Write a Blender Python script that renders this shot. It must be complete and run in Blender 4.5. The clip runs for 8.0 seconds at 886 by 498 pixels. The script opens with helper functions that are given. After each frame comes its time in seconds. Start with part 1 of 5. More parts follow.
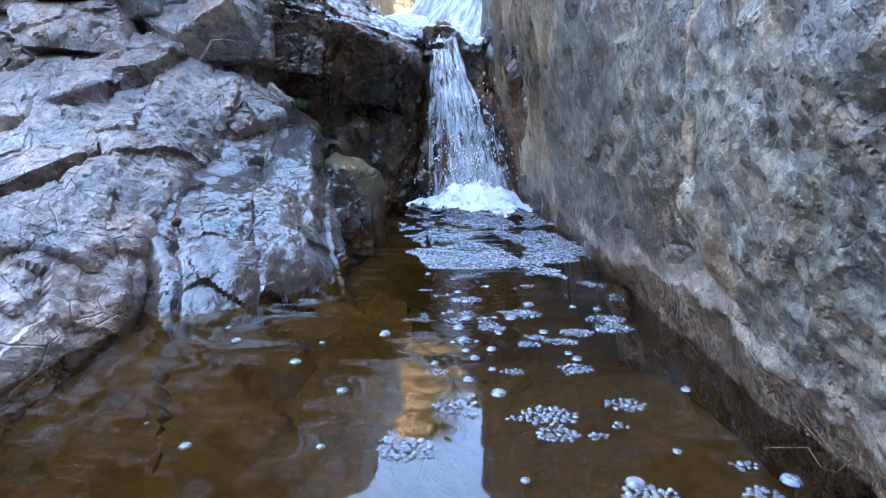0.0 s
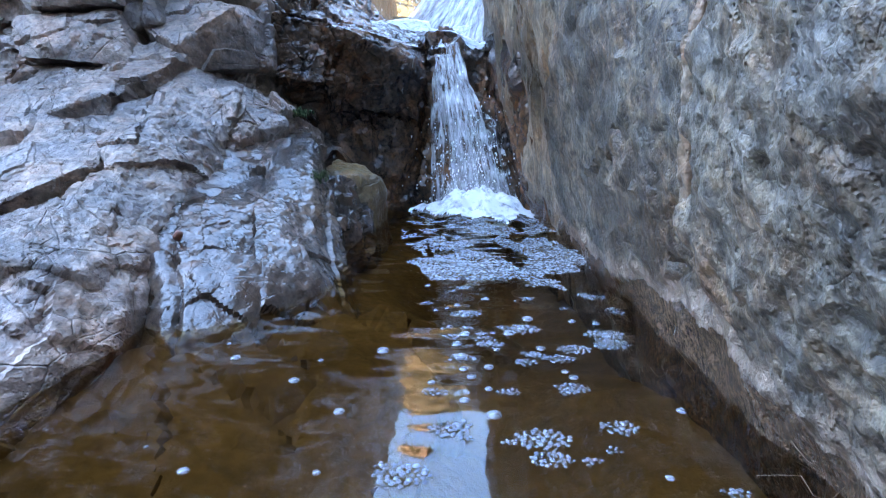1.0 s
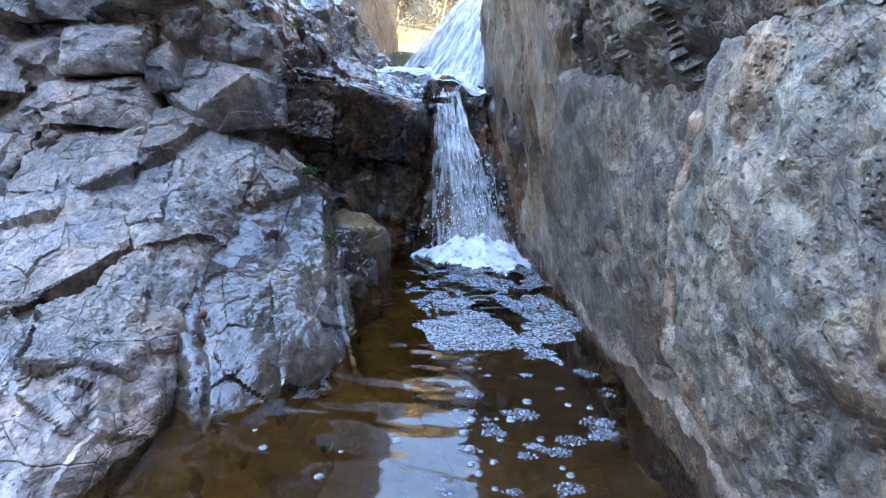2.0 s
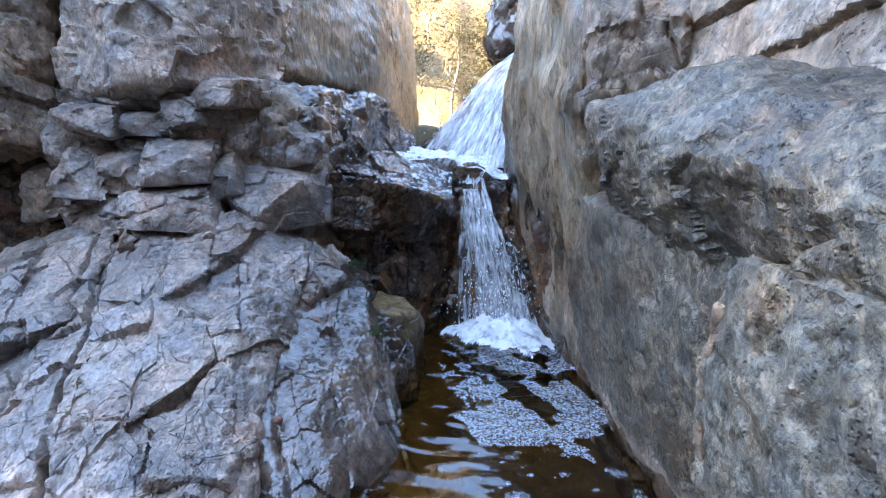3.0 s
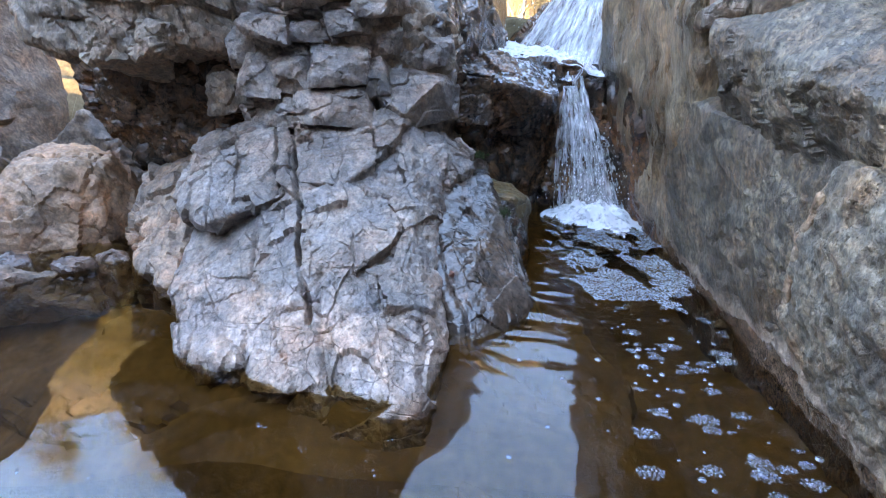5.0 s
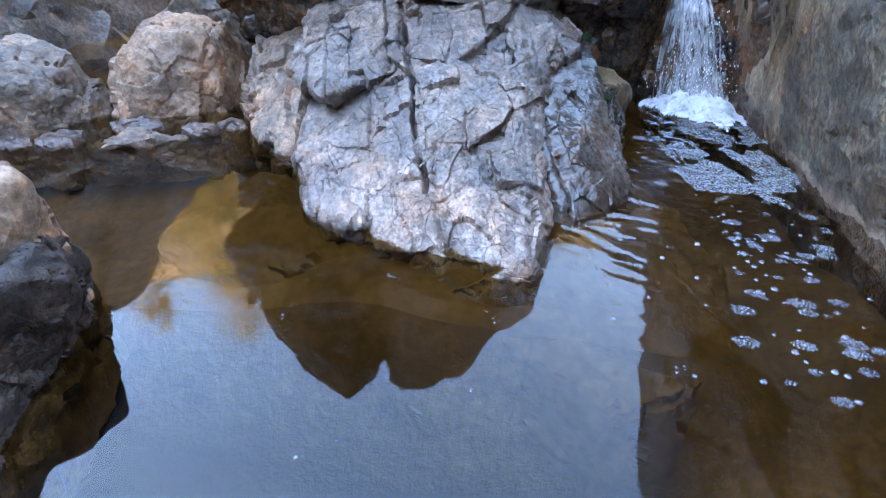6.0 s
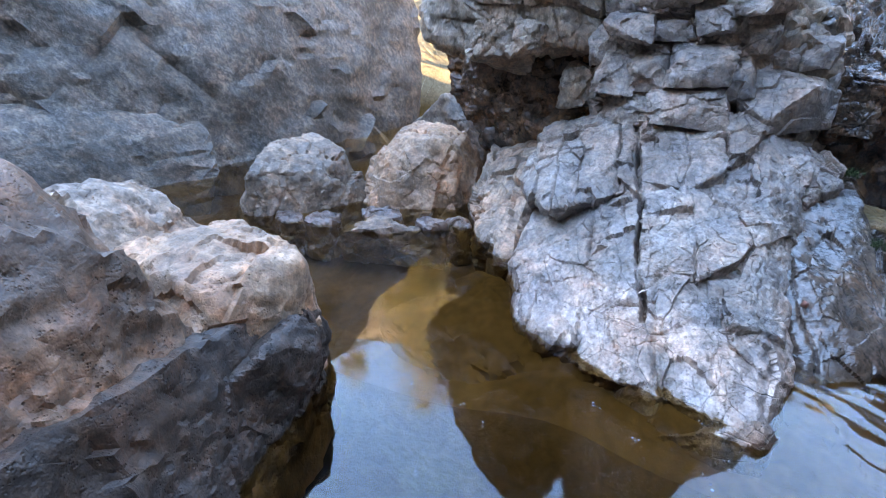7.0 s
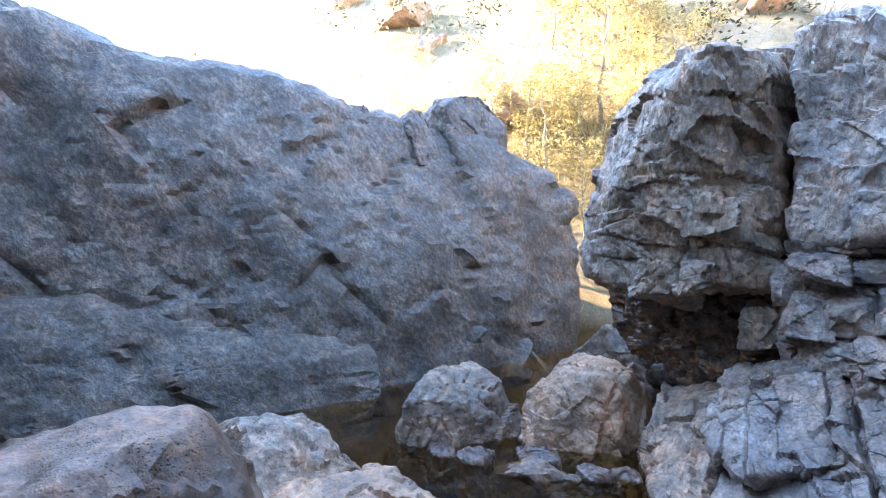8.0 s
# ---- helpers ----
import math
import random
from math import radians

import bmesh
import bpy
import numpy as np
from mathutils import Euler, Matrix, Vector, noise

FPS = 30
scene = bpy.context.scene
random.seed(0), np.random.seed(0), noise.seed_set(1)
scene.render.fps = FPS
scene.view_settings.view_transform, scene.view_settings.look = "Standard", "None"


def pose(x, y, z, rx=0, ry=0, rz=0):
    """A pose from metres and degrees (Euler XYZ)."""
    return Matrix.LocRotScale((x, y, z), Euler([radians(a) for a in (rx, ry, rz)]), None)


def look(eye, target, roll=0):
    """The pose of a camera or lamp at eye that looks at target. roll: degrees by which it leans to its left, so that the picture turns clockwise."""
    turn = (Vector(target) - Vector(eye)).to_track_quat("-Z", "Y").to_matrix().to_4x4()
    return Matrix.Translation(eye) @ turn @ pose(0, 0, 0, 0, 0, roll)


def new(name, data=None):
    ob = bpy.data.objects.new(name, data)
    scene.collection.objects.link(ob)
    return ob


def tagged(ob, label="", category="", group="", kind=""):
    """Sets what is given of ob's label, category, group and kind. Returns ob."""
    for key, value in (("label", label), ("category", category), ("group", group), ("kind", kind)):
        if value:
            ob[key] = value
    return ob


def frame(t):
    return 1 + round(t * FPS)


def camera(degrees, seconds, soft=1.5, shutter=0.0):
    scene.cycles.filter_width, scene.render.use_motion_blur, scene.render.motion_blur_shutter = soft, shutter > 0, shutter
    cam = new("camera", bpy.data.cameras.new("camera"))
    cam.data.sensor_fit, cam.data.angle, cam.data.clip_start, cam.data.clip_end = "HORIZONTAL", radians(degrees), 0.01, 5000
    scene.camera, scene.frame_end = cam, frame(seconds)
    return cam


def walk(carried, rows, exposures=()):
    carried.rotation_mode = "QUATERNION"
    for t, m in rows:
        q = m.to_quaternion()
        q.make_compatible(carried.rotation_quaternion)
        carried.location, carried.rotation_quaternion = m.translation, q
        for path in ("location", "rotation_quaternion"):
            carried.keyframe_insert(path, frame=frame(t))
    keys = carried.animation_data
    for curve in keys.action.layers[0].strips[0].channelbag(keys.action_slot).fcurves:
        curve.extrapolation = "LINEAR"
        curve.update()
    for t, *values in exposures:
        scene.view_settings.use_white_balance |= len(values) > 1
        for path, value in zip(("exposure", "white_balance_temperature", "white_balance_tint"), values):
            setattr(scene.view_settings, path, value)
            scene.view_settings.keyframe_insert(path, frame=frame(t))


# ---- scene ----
cam = camera(78.7, 8.0, soft=1.2)
PATH = [
    (0, (0.016, 0.02, 0.506), (-0.037, 1.967, 0.053), -0.3),
    (0.5, (0.027, 0.021, 0.52), (-0.037, 1.967, 0.063), -0.4),
    (1, (0.035, 0.026, 0.554), (-0.038, 1.971, 0.093), -0.6),
    (2.3, (-0.043, -0.097, 0.961), (-0.086, 1.855, 0.527), 0.4),
    (2.5, (-0.073, -0.136, 1.043), (-0.12, 1.821, 0.634), 0.3),
    (3, (-0.183, -0.254, 1.204), (-0.237, 1.718, 0.873), 0.3),
    (3.5, (-0.34, -0.415, 1.279), (-0.391, 1.559, 0.964), 0.4),
    (4, (-0.502, -0.576, 1.338), (-0.586, 1.394, 1.002), 0.4),
    (4.5, (-0.563, -0.703, 1.356), (-0.72, 1.24, 0.91), 0.4),
    (4.7, (-0.591, -0.766, 1.358), (-0.763, 1.146, 0.795), 0.3),
    (5.8, (-0.83, -1.1, 1.336), (-1.113, 0.581, 0.29), 1.3),
    (6, (-0.864, -1.105, 1.349), (-1.229, 0.536, 0.265), 0.8),
    (6.5, (-0.941, -1.113, 1.402), (-1.612, 0.43, 0.321), 0.3),
    (7, (-0.975, -1.13, 1.459), (-2.029, 0.375, 0.671), -0.4),
    (7.5, (-1.015, -1.087, 1.565), (-2.39, 0.31, 1.167), -0.8),
    (8, (-1.055, -1.066, 1.594), (-2.61, 0.192, 1.572), -1.5),
]
walk(cam, [(t, look(eye, target, roll)) for t, eye, target, roll in PATH], [(0.0, 5.6, 7950, 8), (2.5, 5.3, 8200, 9), (3.5, 5.2, 9050, 11), (4.5, 5.2, 9450, 11), (6.5, 5.42, 8500, 10), (7.5, 5.27, 8250, 7), (8.0, 4.97, 7700, 7)])

# ---- daylight: blue sky from above, low sun behind an added ridge on the left ----
SUN_AZ, SUN_EL = radians(-115), radians(28)          # azimuth clockwise from +y
world = bpy.data.worlds.new("sky")
scene.world = world
world.use_nodes = True
wn = world.node_tree.nodes
sky = wn.new("ShaderNodeTexSky")
sky.sky_type, sky.sun_disc = "NISHITA", False
sky.sun_elevation, sky.sun_rotation = SUN_EL, SUN_AZ
world.node_tree.links.new(sky.outputs[0], wn["Background"].inputs[0])
sky.altitude = 1500
sky.air_density, sky.dust_density, sky.ozone_density = 0.85, 0.4, 4.0
wn["Background"].inputs[1].default_value = 0.15
sun = new("sun", bpy.data.lights.new("sun", "SUN"))
sun.data.energy, sun.data.angle, sun.data.color = 2.8, radians(0.5), (1.0, 0.88, 0.7)
SUN_DIR = Vector((math.sin(SUN_AZ) * math.cos(SUN_EL), math.cos(SUN_AZ) * math.cos(SUN_EL), math.sin(SUN_EL)))
sun.matrix_world = look(SUN_DIR * 60, (0, 0, 0))


# ---- node helpers ----
def material(name):
    m = bpy.data.materials.new(name)
    m.use_nodes = True
    m.node_tree.nodes.clear()
    return m, m.node_tree.nodes, m.node_tree.links


def val(nodes, links, kind, op, a, b=None, c=None):
    n = nodes.new(kind)
    n.operation = op
    for k, v in enumerate((a, b, c)):
        if v is None:
            continue
        if isinstance(v, (int, float)):
            n.inputs[k].default_value = v
        else:
            links.new(v, n.inputs[k])
    return n.outputs[0]


def maths(nodes, links, op, a, b=None, c=None):
    return val(nodes, links, "ShaderNodeMath", op, a, b, c)


def ramp(nodes, links, fac, stops):
    n = nodes.new("ShaderNodeValToRGB")
    while len(n.color_ramp.elements) < len(stops):
        n.color_ramp.elements.new(0.5)
    for e, (p, c) in zip(n.color_ramp.elements, stops):
        e.position = p
        e.color = (c, c, c, 1) if isinstance(c, (int, float)) else (*c, 1)
    links.new(fac, n.inputs[0])
    return n.outputs[0]


def mixed(nodes, links, fac, a, b, blend="MIX"):
    n = nodes.new("ShaderNodeMix")
    n.data_type, n.blend_type = "RGBA", blend
    for k, v in ((0, fac), (6, a), (7, b)):
        if isinstance(v, (int, float)):
            n.inputs[k].default_value = v
        elif isinstance(v, tuple):
            n.inputs[k].default_value = (*v, 1)
        else:
            links.new(v, n.inputs[k])
    return n.outputs[2]


def noise_at(nodes, links, vec, scale, detail=4, rough=0.55, stretch=None, turn=None):
    if stretch or turn:
        mp = nodes.new("ShaderNodeMapping")
        mp.vector_type = "TEXTURE"
        mp.inputs[3].default_value = [1 / v for v in (stretch or (1, 1, 1))]
        if turn:
            mp.inputs[2].default_value = [radians(a) for a in turn]
        links.new(vec, mp.inputs[0])
        vec = mp.outputs[0]
    n = nodes.new("ShaderNodeTexNoise")
    n.inputs["Scale"].default_value, n.inputs["Detail"].default_value, n.inputs["Roughness"].default_value = scale, detail, rough
    links.new(vec, n.inputs["Vector"])
    return n.outputs[0]


def hairlines(nodes, links, vec, scale, warp, width, stretch=(1, 1, 1), turn=(0, 0, 0)):
    """Thin wandering crack lines: 1 on a line, 0 off it."""
    nz = nodes.new("ShaderNodeTexNoise")
    nz.inputs["Scale"].default_value, nz.inputs["Detail"].default_value = 2.5, 3
    links.new(vec, nz.inputs["Vector"])
    add = nodes.new("ShaderNodeVectorMath")
    add.operation = "MULTIPLY_ADD"
    links.new(nz.outputs[1], add.inputs[0])
    add.inputs[1].default_value = (warp, warp, warp)
    links.new(vec, add.inputs[2])
    mp = nodes.new("ShaderNodeMapping")
    mp.inputs[2].default_value = [radians(a) for a in turn]
    mp.vector_type = "TEXTURE"
    mp.inputs[3].default_value = [1 / v for v in stretch]
    links.new(add.outputs[0], mp.inputs[0])
    v = nodes.new("ShaderNodeTexVoronoi")
    v.feature = "DISTANCE_TO_EDGE"
    v.inputs["Scale"].default_value = scale
    links.new(mp.outputs[0], v.inputs["Vector"])
    return ramp(nodes, links, v.outputs["Distance"], [(0.0, 1.0), (width, 0.0)])


def chips(nodes, links, vec, scale, stretch, turn):
    """Relief of flat chips, each tipped its own way."""
    nz = nodes.new("ShaderNodeTexNoise")
    nz.inputs["Scale"].default_value, nz.inputs["Detail"].default_value = scale * 0.7, 3
    links.new(vec, nz.inputs["Vector"])
    add = nodes.new("ShaderNodeVectorMath")
    add.operation = "MULTIPLY_ADD"
    links.new(nz.outputs[1], add.inputs[0])
    add.inputs[1].default_value = (0.5 / scale,) * 3
    links.new(vec, add.inputs[2])
    mp = nodes.new("ShaderNodeMapping")
    mp.inputs[2].default_value = [radians(v) for v in turn]
    mp.vector_type = "TEXTURE"
    mp.inputs[3].default_value = [1 / v for v in stretch]
    links.new(add.outputs[0], mp.inputs[0])
    v = nodes.new("ShaderNodeTexVoronoi")
    v.inputs["Scale"].default_value = scale
    links.new(mp.outputs[0], v.inputs["Vector"])
    away = nodes.new("ShaderNodeVectorMath")
    away.operation = "SUBTRACT"
    links.new(mp.outputs[0], away.inputs[0])
    links.new(v.outputs["Position"], away.inputs[1])
    tip = nodes.new("ShaderNodeVectorMath")
    tip.operation = "SUBTRACT"
    links.new(v.outputs["Color"], tip.inputs[0])
    tip.inputs[1].default_value = (0.5, 0.5, 0.5)
    dot = nodes.new("ShaderNodeVectorMath")
    dot.operation = "DOT_PRODUCT"
    links.new(away.outputs[0], dot.inputs[0])
    links.new(tip.outputs[0], dot.inputs[1])
    return dot.outputs["Value"]


def rock_material(name, pale, dark, warm, rough=(0.42, 0.75), spec=0.5, bump=0.9, grain=(1, 1, 1), turn=(0, 0, 0), crack=1.0, warm_amount=0.35,
                  tide=False, damp=0.0, spots=0.5, bleach=0.0, chisel=0.8, mottle=1.0):
    """Weathered rock: broad mottling, warm iron stains, dark grain, lichen spots, hairline cracks; tide: a brown algae band at the waterline."""
    pale, dark, warm = (tuple(v * k for v, k in zip(c, (1.31, 1.09, 0.9))) for c in (pale, dark, warm))
    m, nodes, links = material(name)
    out = nodes.new("ShaderNodeOutputMaterial")
    bs = nodes.new("ShaderNodeBsdfPrincipled")
    geo = nodes.new("ShaderNodeNewGeometry")
    pos = geo.outputs["Position"]
    big = noise_at(nodes, links, pos, 1.6, 5, 0.6)
    mid = noise_at(nodes, links, pos, 6.5, 5, 0.68, grain, turn)
    fine = noise_at(nodes, links, pos, 42.0, 2, 0.7, grain, turn)
    warmth = noise_at(nodes, links, pos, 2.7, 6, 0.62)
    pv = nodes.new("ShaderNodeTexVoronoi")
    pv.inputs["Scale"].default_value = 75
    links.new(pos, pv.inputs["Vector"])
    pits = maths(nodes, links, "MULTIPLY", ramp(nodes, links, pv.outputs["Distance"], [(0.1, 1.0), (0.35, 0.0)]), ramp(nodes, links, noise_at(nodes, links, pos, 11.0, 3), [(0.46, 0.0), (0.6, 1.0)]))
    specks = ramp(nodes, links, noise_at(nodes, links, pos, 90.0, 1, 0.6), [(0.56, 0.0), (0.64, 1.0)])
    patch = noise_at(nodes, links, pos, 18.0, 3, 0.66, grain, turn)
    varnish = ramp(nodes, links, noise_at(nodes, links, pos, 4.3, 5, 0.7, grain, turn), [(0.5, 0.0), (0.58, 1.0)])
    base = mixed(nodes, links, ramp(nodes, links, big, [(0.42, 0.0), (0.58, 1.0)]), dark, pale)
    base = mixed(nodes, links, maths(nodes, links, "MULTIPLY", ramp(nodes, links, warmth, [(0.49, 0.0), (0.6, 1.0)]), warm_amount), base, warm)
    hue = noise_at(nodes, links, pos, 3.9, 7, 0.7, grain, turn)
    base = mixed(nodes, links, 1.0, base, ramp(nodes, links, hue, [(0.4, (0.9, 0.99, 1.12)), (0.5, (1.0, 1.0, 1.0)), (0.6, (1.14, 0.99, 0.92))]), "MULTIPLY")
    base = mixed(nodes, links, 1.0, base, ramp(nodes, links, mid, [(0.34, 0.7), (0.5, 1.0), (0.66, 1.28)]), "MULTIPLY")
    base = mixed(nodes, links, 1.0, base, ramp(nodes, links, patch, [(0.38, 1 - 0.24 * mottle), (0.5, 1.0), (0.62, (1 + 0.27 * mottle, 1 + 0.25 * mottle, 1 + 0.22 * mottle))]), "MULTIPLY")
    base = mixed(nodes, links, 1.0, base, ramp(nodes, links, fine, [(0.36, 0.74), (0.5, 1.0), (0.64, 1.24)]), "MULTIPLY")
    base = mixed(nodes, links, maths(nodes, links, "MULTIPLY", varnish, 0.35), base, tuple(c * 0.55 for c in dark))
    base = mixed(nodes, links, maths(nodes, links, "MULTIPLY", pits, 0.4), base, tuple(c * 0.35 for c in dark))
    base = mixed(nodes, links, maths(nodes, links, "MULTIPLY", specks, 0.07), base, tuple(min(1, c * 1.9) for c in pale))
    if spots:
        v = nodes.new("ShaderNodeTexVoronoi")
        v.inputs["Scale"].default_value = 26
        links.new(pos, v.inputs["Vector"])
        sp = maths(nodes, links, "MULTIPLY", ramp(nodes, links, v.outputs["Distance"], [(0.16, 1.0), (0.34, 0.0)]),
                   ramp(nodes, links, noise_at(nodes, links, pos, 3.3, 2), [(0.5, 0.0), (0.6, spots)]))
        base = mixed(nodes, links, sp, base, tuple(c * 0.45 for c in dark))
    if bleach:
        zs = nodes.new("ShaderNodeSeparateXYZ")
        links.new(pos, zs.inputs[0])
        zl = maths(nodes, links, "SUBTRACT", zs.outputs[2], maths(nodes, links, "MULTIPLY", maths(nodes, links, "SUBTRACT", big, 0.5), 0.5))
        ring = ramp(nodes, links, maths(nodes, links, "MULTIPLY_ADD", zl, 1.0, 0.5), [(0.47, 0.0), (0.52, bleach), (0.64, bleach), (0.74, 0.0)])
        base = mixed(nodes, links, ring, base, mixed(nodes, links, 1.0, base, (1.65, 1.38, 1.24), "MULTIPLY"))
    lines = hairlines(nodes, links, pos, 3.4, 0.1, 0.013, grain, turn)
    small = maths(nodes, links, "MULTIPLY", hairlines(nodes, links, pos, 9.0, 0.05, 0.022, grain, turn), ramp(nodes, links, noise_at(nodes, links, pos, 4.0, 3), [(0.47, 0.0), (0.56, crack)]))
    lines = maths(nodes, links, "MULTIPLY", lines, ramp(nodes, links, noise_at(nodes, links, pos, 3.0, 3), [(0.38, 0.0), (0.5, crack)]))
    lines = maths(nodes, links, "MAXIMUM", lines, small)
    base = mixed(nodes, links, maths(nodes, links, "MULTIPLY", lines, 0.4), base, tuple(c * 0.22 for c in dark))
    rg = maths(nodes, links, "ADD", maths(nodes, links, "MULTIPLY", mid, rough[1] - rough[0]), rough[0])
    if damp:
        wet = ramp(nodes, links, noise_at(nodes, links, pos, 2.2, 4), [(0.55 - 0.35 * damp, 0.0), (0.82 - 0.35 * damp, 1.0)])
        base = mixed(nodes, links, wet, base, mixed(nodes, links, 1.0, base, (0.5, 0.47, 0.44), "MULTIPLY"))
        rg = maths(nodes, links, "SUBTRACT", rg, maths(nodes, links, "MULTIPLY", wet, rough[0] - 0.12))
    zw = nodes.new("ShaderNodeSeparateXYZ")
    links.new(pos, zw.inputs[0])
    sunk = ramp(nodes, links, maths(nodes, links, "MULTIPLY_ADD", maths(nodes, links, "MULTIPLY_ADD", patch, 0.04, zw.outputs[2]), 1.0, 0.5), [(0.5, 1.0), (0.53, 0.0)])
    base = mixed(nodes, links, sunk, base, mixed(nodes, links, 1.0, ramp(nodes, links, mid, [(0.38, 0.5), (0.62, 1.5)]), (0.15, 0.085, 0.034), "MULTIPLY"))
    if tide:
        sep = nodes.new("ShaderNodeSeparateXYZ")
        links.new(pos, sep.inputs[0])
        lvl = maths(nodes, links, "SUBTRACT", sep.outputs[2], maths(nodes, links, "MULTIPLY", maths(nodes, links, "SUBTRACT", warmth, 0.5), 0.35))
        rim = ramp(nodes, links, maths(nodes, links, "MULTIPLY_ADD", lvl, 1.0, 0.5), [(0.582, 0.0), (0.592, 0.92), (0.635, 0.8), (0.66, 0.0)])
        base = mixed(nodes, links, rim, base, mixed(nodes, links, 1.0, ramp(nodes, links, mid, [(0.4, 0.6), (0.6, 1.4)]), (0.29, 0.205, 0.145), "MULTIPLY"))
        low = ramp(nodes, links, maths(nodes, links, "MULTIPLY_ADD", lvl, 1.0, 0.5), [(0.58, 1.0), (0.592, 0.0)])
        base = mixed(nodes, links, low, base, mixed(nodes, links, 1.0, ramp(nodes, links, fine, [(0.4, 0.5), (0.6, 1.5)]), (0.105, 0.06, 0.034), "MULTIPLY"))
        rg = maths(nodes, links, "SUBTRACT", rg, maths(nodes, links, "MULTIPLY", low, 0.3))
    hgt = maths(nodes, links, "ADD", maths(nodes, links, "MULTIPLY_ADD", patch, 0.35, mid), maths(nodes, links, "MULTIPLY", pits, -0.35))
    hgt = maths(nodes, links, "SUBTRACT", hgt, maths(nodes, links, "MULTIPLY", lines, 0.5))
    bp = nodes.new("ShaderNodeBump")
    bp.inputs["Strength"].default_value, bp.inputs["Distance"].default_value = bump, 0.02
    links.new(hgt, bp.inputs["Height"])
    if chisel:
        flat = nodes.new("ShaderNodeBump")
        flat.inputs["Strength"].default_value, flat.inputs["Distance"].default_value = 1.0, 0.17 * chisel
        links.new(maths(nodes, links, "ADD", chips(nodes, links, pos, 11.0, grain, turn), chips(nodes, links, pos, 27.0, grain, turn)), flat.inputs["Height"])
        links.new(flat.outputs[0], bp.inputs["Normal"])
    bf = nodes.new("ShaderNodeBump")
    bf.inputs["Strength"].default_value, bf.inputs["Distance"].default_value = min(1.0, bump), 0.005
    links.new(fine, bf.inputs["Height"])
    links.new(bp.outputs[0], bf.inputs["Normal"])
    links.new(bf.outputs[0], bs.inputs["Normal"])
    links.new(base, bs.inputs["Base Color"])
    links.new(rg, bs.inputs["Roughness"])
    bs.inputs["Specular IOR Level"].default_value = spec
    links.new(bs.outputs[0], out.inputs[0])
    return m


SLAB = rock_material("grey_slab_rock", (0.219, 0.207, 0.206), (0.127, 0.122, 0.125), (0.201, 0.159, 0.132), rough=(0.3, 0.66), grain=(1.3, 0.6, 1.3), turn=(-26, 0, 18), warm_amount=0.35, bleach=0.6, chisel=1.7, crack=0.5)
WET = rock_material("damp_purple_rock", (0.120, 0.104, 0.101), (0.070, 0.064, 0.063), (0.113, 0.078, 0.050), rough=(0.13, 0.3), spec=0.7, bump=0.35, warm_amount=0.6, spots=0.8, crack=0.25, chisel=0.5, damp=0.7)
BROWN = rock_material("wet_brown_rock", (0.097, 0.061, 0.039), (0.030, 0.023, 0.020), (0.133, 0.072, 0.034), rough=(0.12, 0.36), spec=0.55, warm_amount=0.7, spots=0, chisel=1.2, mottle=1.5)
CLIFF = rock_material("grey_green_cliff_rock", (0.121, 0.112, 0.090), (0.059, 0.055, 0.045), (0.116, 0.083, 0.054), turn=(-25, 0, 0), warm_amount=0.45, tide=True, damp=0.2, bump=1.0, mottle=2.5, crack=0.12, grain=(2.0, 2.4, 1.4), chisel=1.0)
UPPER = rock_material("upper_cliff_rock", (0.258, 0.227, 0.199), (0.152, 0.134, 0.118), (0.201, 0.147, 0.103), grain=(1.3, 1.2, 0.8), turn=(25, 10, 0), warm_amount=0.4, mottle=1.4, crack=0.3, chisel=1.0)
PALE = rock_material("bright_lit_cliff_rock", (0.393, 0.381, 0.380), (0.259, 0.252, 0.254), (0.331, 0.278, 0.232), grain=(1.3, 1.2, 0.8), turn=(25, 10, 0), warm_amount=0.3, mottle=1.0, chisel=1.0, crack=0.35)
DAMP = rock_material("damp_purple_shallows_rock", (0.165, 0.124, 0.113), (0.099, 0.075, 0.071), (0.181, 0.124, 0.091), rough=(0.25, 0.5), damp=0.4, spots=0.0, crack=0.1, chisel=0.4)
STREAK = rock_material("streaked_damp_cliff_rock", (0.314, 0.278, 0.217), (0.151, 0.137, 0.108), (0.232, 0.154, 0.090), rough=(0.3, 0.6), spec=0.5, warm_amount=0.6, damp=0.6, crack=0.2, grain=(3.0, 3.0, 0.8), chisel=1.1, mottle=1.6)
FLAKE = rock_material("pale_flake_rock", (0.134, 0.124, 0.102), (0.070, 0.065, 0.057), (0.169, 0.121, 0.076), turn=(-25, 0, 0), warm_amount=0.6, tide=True, mottle=2.0, crack=0.12, grain=(2.0, 2.0, 1.5), chisel=1.0, spots=0.2)
TAN = rock_material("tan_boulder_rock", (0.316, 0.227, 0.166), (0.180, 0.128, 0.095), (0.256, 0.157, 0.100), warm_amount=0.6, spots=0.15, bleach=0.3, crack=0.1, chisel=0.4)
FAWN = rock_material("grey_fawn_boulder_rock", (0.212, 0.172, 0.145), (0.112, 0.092, 0.079), (0.192, 0.140, 0.105), warm_amount=0.5, spots=0.1, mottle=1.5, bleach=0.2, crack=0.15, chisel=0.6)
SANDY = rock_material("sunbleached_edge_rock", (0.215, 0.178, 0.140), (0.130, 0.108, 0.086), (0.205, 0.150, 0.105), turn=(-25, 0, 0), warm_amount=0.5, mottle=1.5, crack=0.1, chisel=0.4)
RUSSET = rock_material("brown_boulder_rock", (0.139, 0.090, 0.066), (0.071, 0.047, 0.034), (0.129, 0.072, 0.043), warm_amount=0.6, spots=0.15, mottle=1.3, chisel=0.5, crack=0.1)
